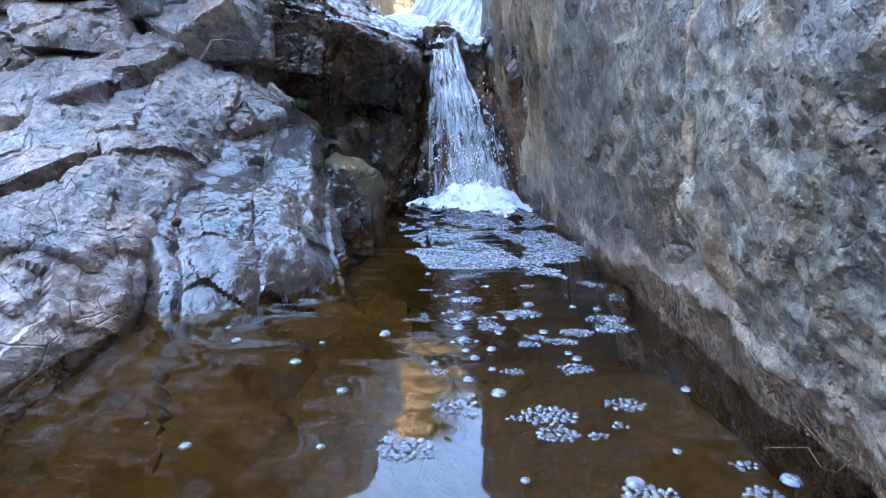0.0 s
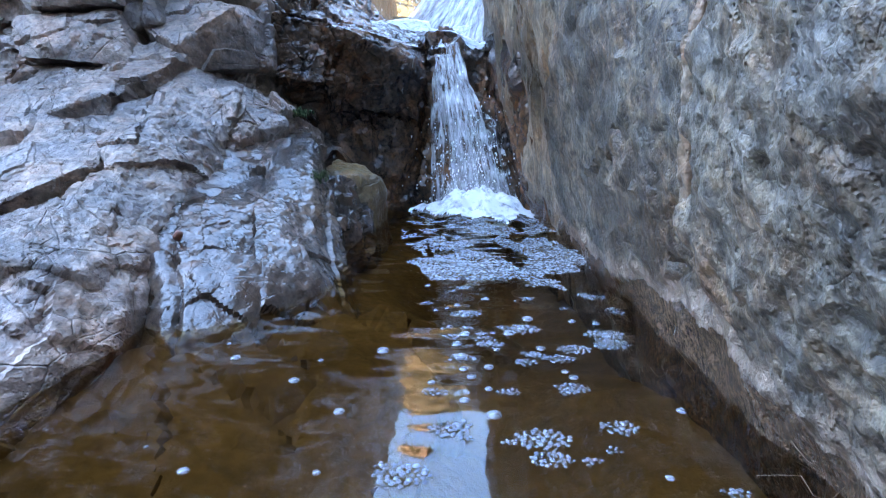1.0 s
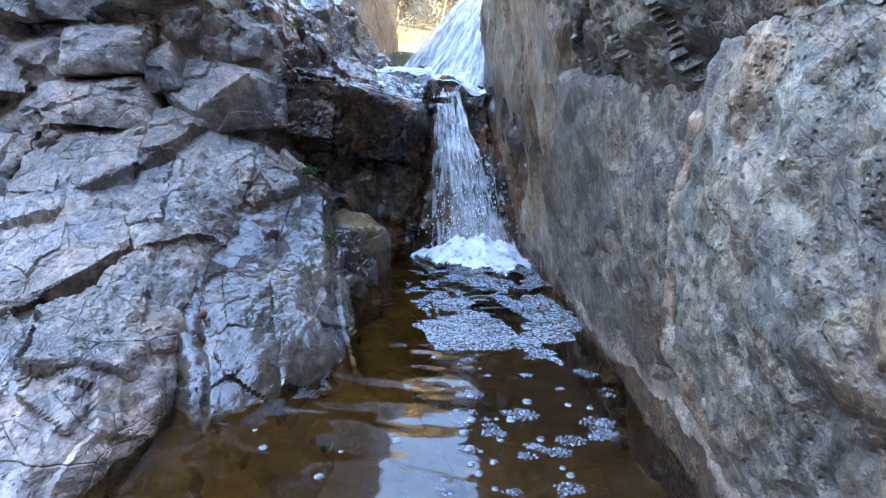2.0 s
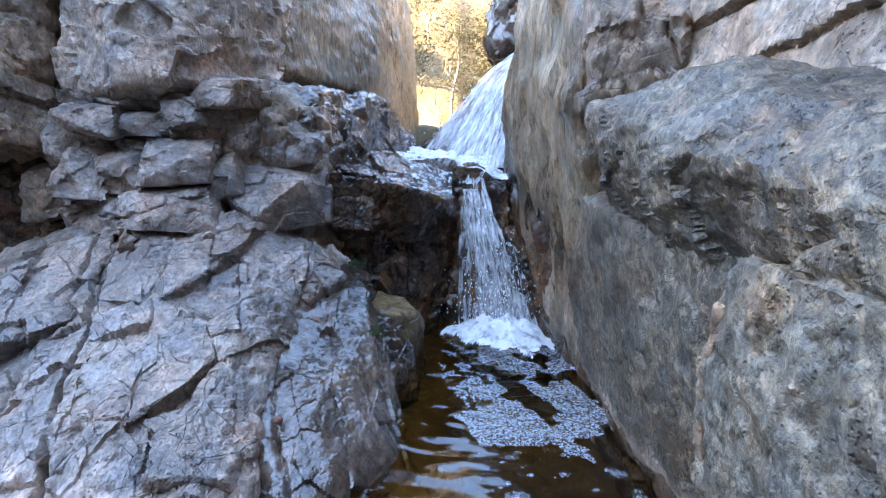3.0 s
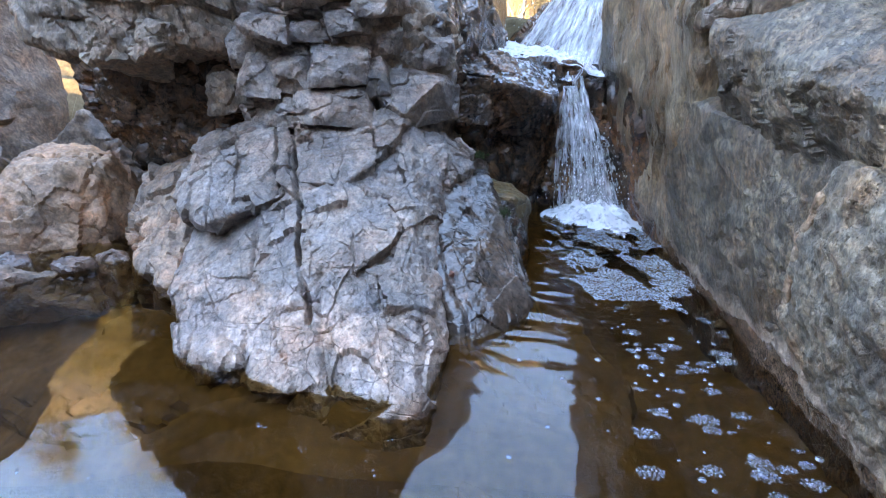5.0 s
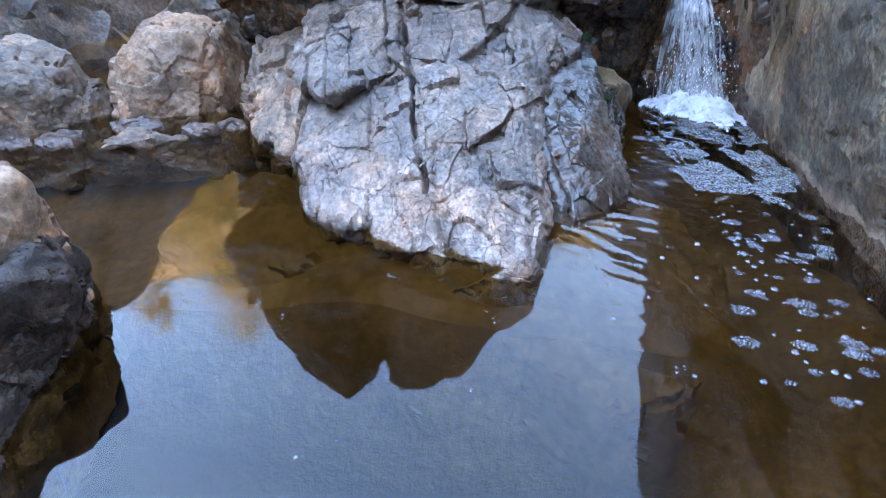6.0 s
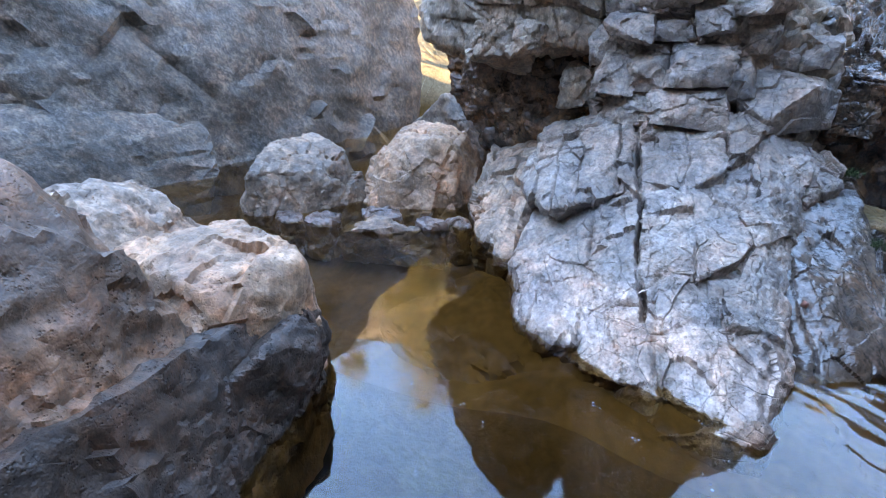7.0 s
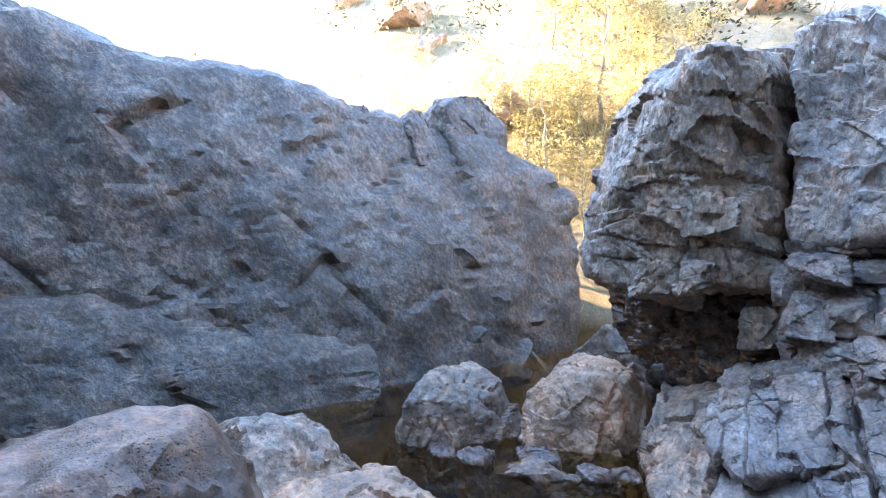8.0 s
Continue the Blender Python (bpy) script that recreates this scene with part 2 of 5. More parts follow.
DARK = rock_material("shaded_wet_side_rock", (0.043, 0.031, 0.026), (0.025, 0.018, 0.015), (0.056, 0.032, 0.020), rough=(0.45, 0.75), warm_amount=0.5, spots=0, mottle=1.6, chisel=0.4, crack=0.1)
FAR = rock_material("blue_grey_far_rock", (0.117, 0.109, 0.104), (0.066, 0.063, 0.060), (0.112, 0.085, 0.065), turn=(40, 0, 0), warm_amount=0.35, bump=1.0, mottle=1.7, crack=0.3, grain=(1.3, 1.3, 0.9), chisel=0.8)
MOSSY = rock_material("wet_tan_boulder_rock", (0.24, 0.18, 0.115), (0.12, 0.1, 0.06), (0.2, 0.13, 0.06), rough=(0.2, 0.45), spec=0.5, warm_amount=0.6, spots=0)


def simple(name, col, var=0.3, rough=0.8, scale=20.0, bump=0.2, spec=0.3, through_light=0.0):
    m, nodes, links = material(name)
    out = nodes.new("ShaderNodeOutputMaterial")
    bs = nodes.new("ShaderNodeBsdfPrincipled")
    geo = nodes.new("ShaderNodeNewGeometry")
    nz = noise_at(nodes, links, geo.outputs["Position"], scale, 4)
    isl = maths(nodes, links, "MULTIPLY_ADD", geo.outputs["Random Per Island"], 2 * var, 1 - var)
    c = mixed(nodes, links, 1.0, ramp(nodes, links, nz, [(0.3, tuple(v * (1 - var) for v in col)), (0.7, tuple(min(1, v * (1 + var)) for v in col))]), isl, "MULTIPLY")
    links.new(c, bs.inputs["Base Color"])
    bs.inputs["Roughness"].default_value = rough
    bs.inputs["Specular IOR Level"].default_value = spec
    bp = nodes.new("ShaderNodeBump")
    bp.inputs["Strength"].default_value, bp.inputs["Distance"].default_value = bump, 0.01
    links.new(nz, bp.inputs["Height"])
    links.new(bp.outputs[0], bs.inputs["Normal"])
    top = bs.outputs[0]
    if through_light:
        tr = nodes.new("ShaderNodeBsdfTranslucent")
        links.new(c, tr.inputs[0])
        mx = nodes.new("ShaderNodeMixShader")
        mx.inputs[0].default_value = through_light
        links.new(top, mx.inputs[1])
        links.new(tr.outputs[0], mx.inputs[2])
        top = mx.outputs[0]
    links.new(top, out.inputs[0])
    return m


LEAF = simple("olive_foliage", (0.05, 0.048, 0.024), 0.45, 0.6, 3.0, 0, 0.3, 0.35)
GOLD = simple("golden_dry_foliage", (0.31, 0.245, 0.105), 0.45, 0.6, 3.0, 0, 0.3, 0.35)
STRAW = simple("dry_straw_grass", (0.34, 0.29, 0.18), 0.35, 0.8, 3.0, 0, 0.2, 0.3)
BARK = simple("grey_bark", (0.2, 0.17, 0.14), 0.3, 0.9, 30.0, 0.6)
TWIG = simple("pale_dry_twig", (0.26, 0.18, 0.12), 0.25, 0.8, 40.0, 0.3)
DRYLEAF = simple("pink_dry_leaf", (0.75, 0.55, 0.46), 0.15, 0.7, 60.0, 0.3)
MOSS = simple("green_moss", (0.022, 0.038, 0.01), 0.4, 0.9, 60.0, 0.5)
RUST = simple("red_pebble", (0.16, 0.065, 0.045), 0.3, 0.6, 40.0, 0.3)


def ground_material():
    m, nodes, links = material("sandy_bed_and_dry_hillside")
    out = nodes.new("ShaderNodeOutputMaterial")
    bs = nodes.new("ShaderNodeBsdfPrincipled")
    geo = nodes.new("ShaderNodeNewGeometry")
    pos = geo.outputs["Position"]
    a = noise_at(nodes, links, pos, 2.3, 6, 0.65)
    b = noise_at(nodes, links, pos, 22.0, 5, 0.7)
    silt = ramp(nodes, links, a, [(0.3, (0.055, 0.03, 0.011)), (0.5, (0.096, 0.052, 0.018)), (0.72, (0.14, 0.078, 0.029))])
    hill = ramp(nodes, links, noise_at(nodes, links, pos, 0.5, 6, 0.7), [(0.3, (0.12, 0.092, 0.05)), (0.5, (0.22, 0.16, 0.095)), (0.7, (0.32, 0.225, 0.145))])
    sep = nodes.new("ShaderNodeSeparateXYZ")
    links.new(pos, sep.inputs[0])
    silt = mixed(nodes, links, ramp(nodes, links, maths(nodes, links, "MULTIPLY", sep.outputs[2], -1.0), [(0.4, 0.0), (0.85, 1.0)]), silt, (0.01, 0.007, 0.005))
    bare = maths(nodes, links, "MULTIPLY", ramp(nodes, links, maths(nodes, links, "MULTIPLY", sep.outputs[2], 0.1), [(0.4, 0.0), (0.8, 1.0)]), ramp(nodes, links, noise_at(nodes, links, pos, 0.35, 5, 0.7), [(0.42, 0.0), (0.52, 1.0)]))
    hill = mixed(nodes, links, bare, hill, (0.42, 0.29, 0.19))
    c = mixed(nodes, links, ramp(nodes, links, sep.outputs[2], [(0.05, 0.0), (0.4, 1.0)]), silt, hill)
    cr = hairlines(nodes, links, pos, 2.4, 0.35, 0.02, (1, 0.6, 1), (0, 0, 30))
    c = mixed(nodes, links, maths(nodes, links, "MULTIPLY", cr, 0.35), c, (0.03, 0.02, 0.01))
    c = mixed(nodes, links, 1.0, c, ramp(nodes, links, b, [(0.25, 0.6), (0.75, 1.3)]), "MULTIPLY")
    links.new(c, bs.inputs["Base Color"])
    bs.inputs["Roughness"].default_value = 1.0
    bs.inputs["Specular IOR Level"].default_value = 0.05
    bp = nodes.new("ShaderNodeBump")
    bp.inputs["Strength"].default_value, bp.inputs["Distance"].default_value = 0.5, 0.02
    links.new(b, bp.inputs["Height"])
    links.new(bp.outputs[0], bs.inputs["Normal"])
    links.new(bs.outputs[0], out.inputs[0])
    return m


GROUND = ground_material()


def water_material():
    """Clear brown-tinted pool: Fresnel gloss over a see-through body."""
    m, nodes, links = material("clear_brown_water")
    out = nodes.new("ShaderNodeOutputMaterial")
    fr = nodes.new("ShaderNodeFresnel")
    fr.inputs[0].default_value = 1.52
    tr = nodes.new("ShaderNodeBsdfTransparent")
    tr.inputs[0].default_value = (0.84, 0.7, 0.5, 1)
    gl = nodes.new("ShaderNodeBsdfGlossy")
    gl.inputs["Roughness"].default_value = 0.0
    mx = nodes.new("ShaderNodeMixShader")
    links.new(fr.outputs[0], mx.inputs[0])
    links.new(tr.outputs[0], mx.inputs[1])
    links.new(gl.outputs[0], mx.inputs[2])
    links.new(mx.outputs[0], out.inputs[0])
    return m


WATER = water_material()


def aerated(nodes, links, cover, white):
    """White, light-passing water where cover is 1, clear where it is 0."""
    bs = nodes.new("ShaderNodeBsdfPrincipled")
    bs.inputs["Base Color"].default_value = (white, white, white, 1)
    bs.inputs["Roughness"].default_value = 0.35
    tl = nodes.new("ShaderNodeBsdfTranslucent")
    tl.inputs[0].default_value = (white, white, white, 1)
    body = nodes.new("ShaderNodeMixShader")
    body.inputs[0].default_value = 0.4
    links.new(bs.outputs[0], body.inputs[1])
    links.new(tl.outputs[0], body.inputs[2])
    tr = nodes.new("ShaderNodeBsdfTransparent")
    mx = nodes.new("ShaderNodeMixShader")
    links.new(cover, mx.inputs[0])
    links.new(tr.outputs[0], mx.inputs[1])
    links.new(body.outputs[0], mx.inputs[2])
    links.new(mx.outputs[0], nodes.new("ShaderNodeOutputMaterial").inputs[0])


def falling_water(name, across, along, thin, thick, most, white=0.93):
    """Streaks drawn out along the flow, soft-edged, with see-through gaps."""
    m, nodes, links = material(name)
    uv = nodes.new("ShaderNodeUVMap")
    uv.uv_map = "flow"
    a = noise_at(nodes, links, uv.outputs[0], 1.0, 3, 0.55, (across, along, 1))
    b = noise_at(nodes, links, uv.outputs[0], 1.0, 4, 0.6, (across * 3.1, along * 2.6, 1))
    c = noise_at(nodes, links, uv.outputs[0], 1.0, 2, 0.5, (across * 0.3, along * 0.7, 1))
    mix = maths(nodes, links, "ADD", maths(nodes, links, "MULTIPLY", a, 0.45), maths(nodes, links, "MULTIPLY", b, 0.27))
    mix = maths(nodes, links, "MULTIPLY_ADD", c, 0.28, mix)
    aerated(nodes, links, ramp(nodes, links, mix, [(thin, 0.02), (thick, most)]), white)
    return m


def white_water(name, scale, stretch, cover, white=0.85):
    """Churned white water with small see-through gaps."""
    m, nodes, links = material(name)
    geo = nodes.new("ShaderNodeNewGeometry")
    nz = noise_at(nodes, links, geo.outputs["Position"], scale, 5, 0.65, stretch)
    aerated(nodes, links, ramp(nodes, links, nz, [(cover - 0.12, 0.04), (cover + 0.16, 0.97)]), white)
    return m


CURTAIN = falling_water("white_falling_water", 15.0, 6.0, 0.44, 0.62, 0.8)
CHUTE = falling_water("white_upper_chute_water", 16.0, 7.0, 0.4, 0.6, 0.94, 0.86)
SPRAY = white_water("flying_white_drops", 30.0, (1, 1, 1), 0.3, 0.93)
FROTH = white_water("churned_froth", 16.0, (1, 1, 1), 0.34, 0.93)
FILM = white_water("thin_running_film", 16.0, (1.6, 0.7, 1), 0.56, 0.8)


def bubble_material(name, milky):
    """Thin-walled bubbles: clear in the middle, glossy towards the rim, a little milky."""
    m, nodes, links = material(name)
    out = nodes.new("ShaderNodeOutputMaterial")
    milk = nodes.new("ShaderNodeBsdfDiffuse")
    milk.inputs[0].default_value = (0.75, 0.77, 0.8, 1)
    gl = nodes.new("ShaderNodeBsdfGlossy")
    gl.inputs["Roughness"].default_value = 0.06
    tr = nodes.new("ShaderNodeBsdfTransparent")
    tr.inputs[0].default_value = (0.62, 0.63, 0.65, 1)
    fr = nodes.new("ShaderNodeFresnel")
    fr.inputs[0].default_value = 1.6
    geo = nodes.new("ShaderNodeNewGeometry")
    a = nodes.new("ShaderNodeMixShader")
    links.new(maths(nodes, links, "MULTIPLY_ADD", geo.outputs["Random Per Island"], milky, 0.3 * milky), a.inputs[0])
    links.new(tr.outputs[0], a.inputs[1])
    links.new(milk.outputs[0], a.inputs[2])
    b = nodes.new("ShaderNodeMixShader")
    links.new(fr.outputs[0], b.inputs[0])
    links.new(a.outputs[0], b.inputs[1])
    links.new(gl.outputs[0], b.inputs[2])
    links.new(b.outputs[0], out.inputs[0])
    return m


BUBBLE = bubble_material("glassy_foam_bubbles", 0.2)
FOAM = bubble_material("milky_foam_bubbles", 0.35)


# ---- shape helpers ----
def hashed(ix, iy, iz, seed):
    h = (ix * 374761393 + iy * 668265263 + iz * 1103515245 + seed * 1274126177) & 0xFFFFFFFF
    h = ((h ^ (h >> 13)) * 1274126177) & 0xFFFFFFFF
    h = ((h ^ (h >> 15)) * 2246822519) & 0xFFFFFFFF
    return (h ^ (h >> 16)) / 4294967295.0


def value_noise(P, seed):
    I = np.floor(P).astype(np.int64)
    F = P - I
    F = F * F * F * (F * (F * 6 - 15) + 10)
    total = 0
    for a in (0, 1):
        for b in (0, 1):
            for c in (0, 1):
                w = (F[:, 0] if a else 1 - F[:, 0]) * (F[:, 1] if b else 1 - F[:, 1]) * (F[:, 2] if c else 1 - F[:, 2])
                total = total + w * hashed(I[:, 0] + a, I[:, 1] + b, I[:, 2] + c, seed)
    return total * 2 - 1


TWIST = np.array(Euler((0.6, 0.9, 0.4)).to_matrix())


def fbm(P, octaves=4, seed=0, gain=0.5):
    total, amp = 0, 1.0
    for k in range(octaves):
        total = total + amp * value_noise(P, seed + 17 * k)
        P = P @ TWIST.T * 2.03
        amp *= gain
    return total


def cells(P, seed):
    """Distances to the nearest and second nearest cell point, a random number per cell, and the way from its point."""
    I = np.floor(P).astype(np.int64)
    f1 = np.full(len(P), 9.0)
    f2 = np.full(len(P), 9.0)
    who = np.zeros(len(P))
    away = np.zeros_like(P)
    for a in (-1, 0, 1):
        for b in (-1, 0, 1):
            for c in (-1, 0, 1):
                X, Y, Z = I[:, 0] + a, I[:, 1] + b, I[:, 2] + c
                D = P - np.stack([X + hashed(X, Y, Z, seed), Y + hashed(X, Y, Z, seed + 1), Z + hashed(X, Y, Z, seed + 2)], axis=1)
                d = np.sqrt((D * D).sum(axis=1))
                near = d < f1
                f2 = np.where(near, f1, np.minimum(f2, d))
                who = np.where(near, hashed(X, Y, Z, seed + 3), who)
                away = np.where(near[:, None], D, away)
                f1 = np.where(near, d, f1)
    return f1, f2, who, away


def facets(P, size, long, M, seed, warp, step, tilt, groove, width):
    """Joint-bound blocks: each a little higher or lower and tipped its own way, with open joints between."""
    Q = (P @ M) / (size * np.array(long)) + warp * np.stack([fbm(P / (1.1 * size), 2, seed + k) for k in (31, 32, 33)], axis=1)
    f1, f2, who, away = cells(Q, seed + 40)
    slope = np.stack([np.modf(who * 37.1)[0], np.modf(who * 91.7)[0], np.modf(who * 171.3)[0]], axis=1) * 2 - 1
    lift = step * (who * 2 - 1) + tilt * size * (slope * away).sum(axis=1)
    open_ = np.clip(fbm(P / (1.6 * size), 2, seed + 50) * 2.0 + 0.15, 0, 1)
    return lift - groove * open_ * np.exp(-((f2 - f1) / width) ** 2)


SPHERES = {}


def unit_sphere(sub):
    if sub not in SPHERES:
        bm = bmesh.new()
        bmesh.ops.create_icosphere(bm, subdivisions=sub, radius=1)
        V = np.array([v.co[:] for v in bm.verts])
        T = np.array([[v.index for v in f.verts] for f in bm.faces], dtype=np.int32)
        bm.free()
        SPHERES[sub] = (V, T)
    return SPHERES[sub]


def mesh_of(name, V, faces, mat, smooth=True):
    me = bpy.data.meshes.new(name)
    faces = np.asarray(faces, dtype=np.int32)
    k = faces.shape[1]
    me.vertices.add(len(V))
    me.vertices.foreach_set("co", np.asarray(V, dtype=np.float32).ravel())
    me.loops.add(faces.size)
    me.loops.foreach_set("vertex_index", faces.ravel())
    me.polygons.add(len(faces))
    me.polygons.foreach_set("loop_start", np.arange(0, faces.size, k, dtype=np.int32))
    me.polygons.foreach_set("use_smooth", np.full(len(faces), smooth))
    me.update(calc_edges=True)
    me.validate()
    if smooth and len(faces) > 1000:
        me.set_sharp_from_angle(angle=radians(34))
    me.materials.append(mat)
    return me


def thing(name, place, label, category, group="", kind=""):
    ob = new(name)
    ob.location = place
    ob.empty_display_size = 0.05
    return tagged(ob, label, category, group, kind)


def part(name, V, faces, mat, parent=None, label="", smooth=True):
    base = np.zeros(3)
    up = parent
    while up is not None:
        base = base + np.array(up.location)
        up = up.parent
    ob = new(name, mesh_of(name, np.asarray(V) - base, faces, mat, smooth))
    ob.parent = parent
    return tagged(ob, label) if label else ob


def lone(name, V, faces, mat, label, category, group="", kind="", smooth=True):
    """A thing of one mesh, its origin at its base."""
    V = np.asarray(V, dtype=float)
    base = np.array([V[:, 0].mean(), V[:, 1].mean(), V[:, 2].min()])
    ob = new(name, mesh_of(name, V - base, faces, mat, smooth))
    ob.location = base
    return tagged(ob, label, category, group, kind)


TURNED = np.array(Euler((0.25, -0.2, 0.3)).to_matrix())


def blocky(P, joints, seed, size=1.0, strength=1.0, warp=0.12):
    """Rock cut by crossing joint sets into offset, tipped blocks; each set stops at the joints of the one before it. joints: normal, spacing, step, groove, share of open joints, tilt."""
    zero = np.zeros(len(P), dtype=np.int64)
    key, lift, groove = zero + seed, 0.0, 0.0
    parts = []
    for k, (normal, spacing, step, deep, share, tilt) in enumerate(joints):
        n = np.array(normal) / np.linalg.norm(normal)
        s = spacing * size
        q = P @ n / s + warp * fbm(P / (1.7 * s), 2, seed + 5 * k) + 0.02 * fbm(P / 0.06, 2, seed + 3 + k)
        q = q + hashed(key, zero + k, zero, seed) + 0.28 * np.sin(2.1 * q + seed)
        i = np.floor(q).astype(np.int64)
        f = q - i
        edge = i + (f > 0.5)
        along = value_noise(P / (1.4 * s) + 7.3 * (edge % 13)[:, None], seed + 40 + k) * 0.5 + 0.5
        opened = np.clip((along + 0.5 * hashed(edge, key, zero, seed + 2) + share - 1.05) * 4, 0, 1)
        gap = np.minimum(f, 1 - f) * s
        groove = np.maximum(groove, deep * size * opened * np.exp(-(gap / (0.006 + 0.012 * s)) ** 2))
        key = (key * 7919 + i * 104729 + k * 31) & 0xFFFFFFF
        parts.append((f - 0.5, s, step, tilt))
    for k, (f, s, step, tilt) in enumerate(parts):
        h = hashed(key, zero + k, zero, seed + 11)
        lift = lift + step * size * (h * 2 - 1) + tilt * s * f * (hashed(key, zero + k, zero, seed + 13) * 2 - 1)
    worn = np.clip(0.75 + 0.9 * fbm(P / 0.7, 2, seed + 77), 0.15, 1.3)
    return strength * (lift * worn - groove)


def stone(pts, sub=5, p=60, amp=0.02, wave=0.35, cell=0.0, step=0.012, groove=0.015, seed=1, long=(1, 1, 1), turn=(0, 0, 0), fine=0.005, centre=None, tilt=0.16, chip=1.0, joints=(), cuts=()):
    """A rock: the convex form over a few corners, its edges worn, its faces uneven, cut by joints into slightly offset blocks and chips."""
    pts = np.array(pts, dtype=float)
    bm = bmesh.new()
    for q in pts:
        bm.verts.new(q)
    bmesh.ops.convex_hull(bm, input=bm.verts[:])
    bm.normal_update()
    c = pts.mean(axis=0) if centre is None else np.array(centre)
    planes = {}
    for f in bm.faces:
        n = np.array(f.normal)
        d = float(n @ (np.array(f.verts[0].co) - c))
        if d < 0:
            n, d = -n, -d
        planes[tuple(np.round([*n, d], 2))] = (n, max(d, 1e-3))
    bm.free()
    NN = np.array([v[0] for v in planes.values()])
    DD = np.array([v[1] for v in planes.values()])
    U, T = unit_sphere(sub)
    U = U * (pts.max(axis=0) - pts.min(axis=0))
    U = U / np.linalg.norm(U, axis=1)[:, None]
    W = np.maximum(U @ NN.T, 0) / DD[None, :]
    top = W.max(axis=1)
    W = (W / top[:, None]) ** p
    P = c + U * (1.0 / top * W.sum(axis=1) ** (-1.0 / p))[:, None]
    N = (W / DD[None, :]) @ NN
    N /= np.linalg.norm(N, axis=1)[:, None]
    off = amp * fbm(P / wave, 4, seed) + 1.5 * fine * fbm(P / 0.07, 4, seed + 5, 0.6)
    M = np.array(Euler([radians(a) for a in turn]).to_matrix())
    if cell:
        off = off + facets(P, cell, long, M, seed, 0.1, step, tilt, groove, 0.045)
        if chip:
            off = off + chip * facets(P, cell * 0.36, long, M, seed + 7, 0.25, step * 0.35, tilt * 0.9, groove * 0.35, 0.08)
    if joints:
        off = off + blocky(P, joints, seed + 200) + blocky(P @ TURNED, joints, seed + 300, 0.37, 0.32, 0.25)
    for normal, place, width, deep, y0 in cuts:
        gap = P @ np.array(normal) - place + 0.022 * fbm(P / 0.22, 4, 61)
        off = off - deep * np.exp(-(gap / width) ** 4) * sstep(y0, y0 + 0.1, P[:, 1]) * np.clip(0.55 + 1.3 * fbm(P / 0.25, 2, 62), 0.1, 1)
    return P + N * off[:, None], T


def box_corners(x0, x1, y0, y1, z0, z1, seed=0, jig=0.03):
    rng = random.Random(seed)
    return [(x + rng.uniform(-jig, jig), y + rng.uniform(-jig, jig), z + rng.uniform(-jig, jig)) for x in (x0, x1) for y in (y0, y1) for z in (z0, z1)]


def grid_mesh(xs, ys, height):
    X, Y = np.meshgrid(xs, ys, indexing="ij")
    V = np.stack([X.ravel(), Y.ravel(), height(X.ravel(), Y.ravel())], axis=1)
    n, m = len(xs), len(ys)
    i = (np.arange(n - 1)[:, None] * m + np.arange(m - 1)[None, :]).ravel()
    return V, np.stack([i, i + m, i + m + 1, i + 1], axis=1)


def sstep(a, b, t):
    t = np.clip((t - a) / (b - a), 0, 1)
    return t * t * (3 - 2 * t)


# ---- ground: pool bed, upper stream, hills all round ----
def ground_height(x, y):
    flat = np.stack([x, y, np.zeros_like(x)], axis=1)
    bed = -0.32 + 0.03 * fbm(flat / 0.8, 4, 3) - 0.1 * sstep(1.2, 2.6, y) * sstep(-0.6, -0.1, x)
    shelf = sstep(0.2, -0.25, x + 0.15 * fbm(flat / 0.5, 2, 19)) * sstep(0.1, 0.6, y) * sstep(-2.6, -1.6, x)
    bed = bed + (0.2 + 0.025 * np.round(2.5 * fbm(flat / 0.45 * np.array([1, 0.6, 1]), 3, 23)) / 2.5) * shelf
    bed = bed + 0.17 * sstep(0.05, 0.5, x) * sstep(2.0, 1.2, y) * sstep(-0.6, 0.2, y)
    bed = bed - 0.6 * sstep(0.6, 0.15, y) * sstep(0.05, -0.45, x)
    upper = 1.7 * sstep(4.9, 5.6, y) * sstep(-2.6, -1.8, x)
    right = 1.3 * np.clip(x - 1.6, 0, 6)
    far = 0.85 * y - 0.5 * x
    hill = 1.15 * np.clip(far - 8.5, 0, 10)
    back = 1.65 * np.clip(-0.906 * x - 0.42 * y - 14, 0, 16) * sstep(-9.5, -7.0, 0.42 * x - 0.906 * y)
    left = 0.5 * np.clip(-x - 9, 0, 30)
    lump = (hill + back + right + left > 0.05) * 1.0
    rough = np.minimum(hill + back + right + left, 3.0) * 0.3 * fbm(flat / 4.0, 4, 8)
    return bed + np.maximum(upper, 0) + np.maximum.reduce([hill, back, right, left]) + rough * lump


def spread(lo, hi, n, core, fine_step):
    inner = np.arange(core[0], core[1], fine_step)
    k = np.linspace(0, 1, n)[1:] ** 2.2
    return np.concatenate([(core[0] - k * (core[0] - lo))[::-1], inner, core[1] + k * (hi - core[1])])


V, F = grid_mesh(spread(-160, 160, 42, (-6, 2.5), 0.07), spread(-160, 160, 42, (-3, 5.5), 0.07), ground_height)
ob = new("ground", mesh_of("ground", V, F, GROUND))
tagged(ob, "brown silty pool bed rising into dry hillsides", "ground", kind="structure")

FALL_FOOT = np.array([0.1, 3.3])


def water_height(x, y):
    """Arcs spreading from the fall's foot, broken by chop, dying out over the still pool."""
    flat = np.stack([x, y, np.zeros_like(x)], axis=1)
    dx, dy = x - FALL_FOOT[0], y - FALL_FOOT[1]
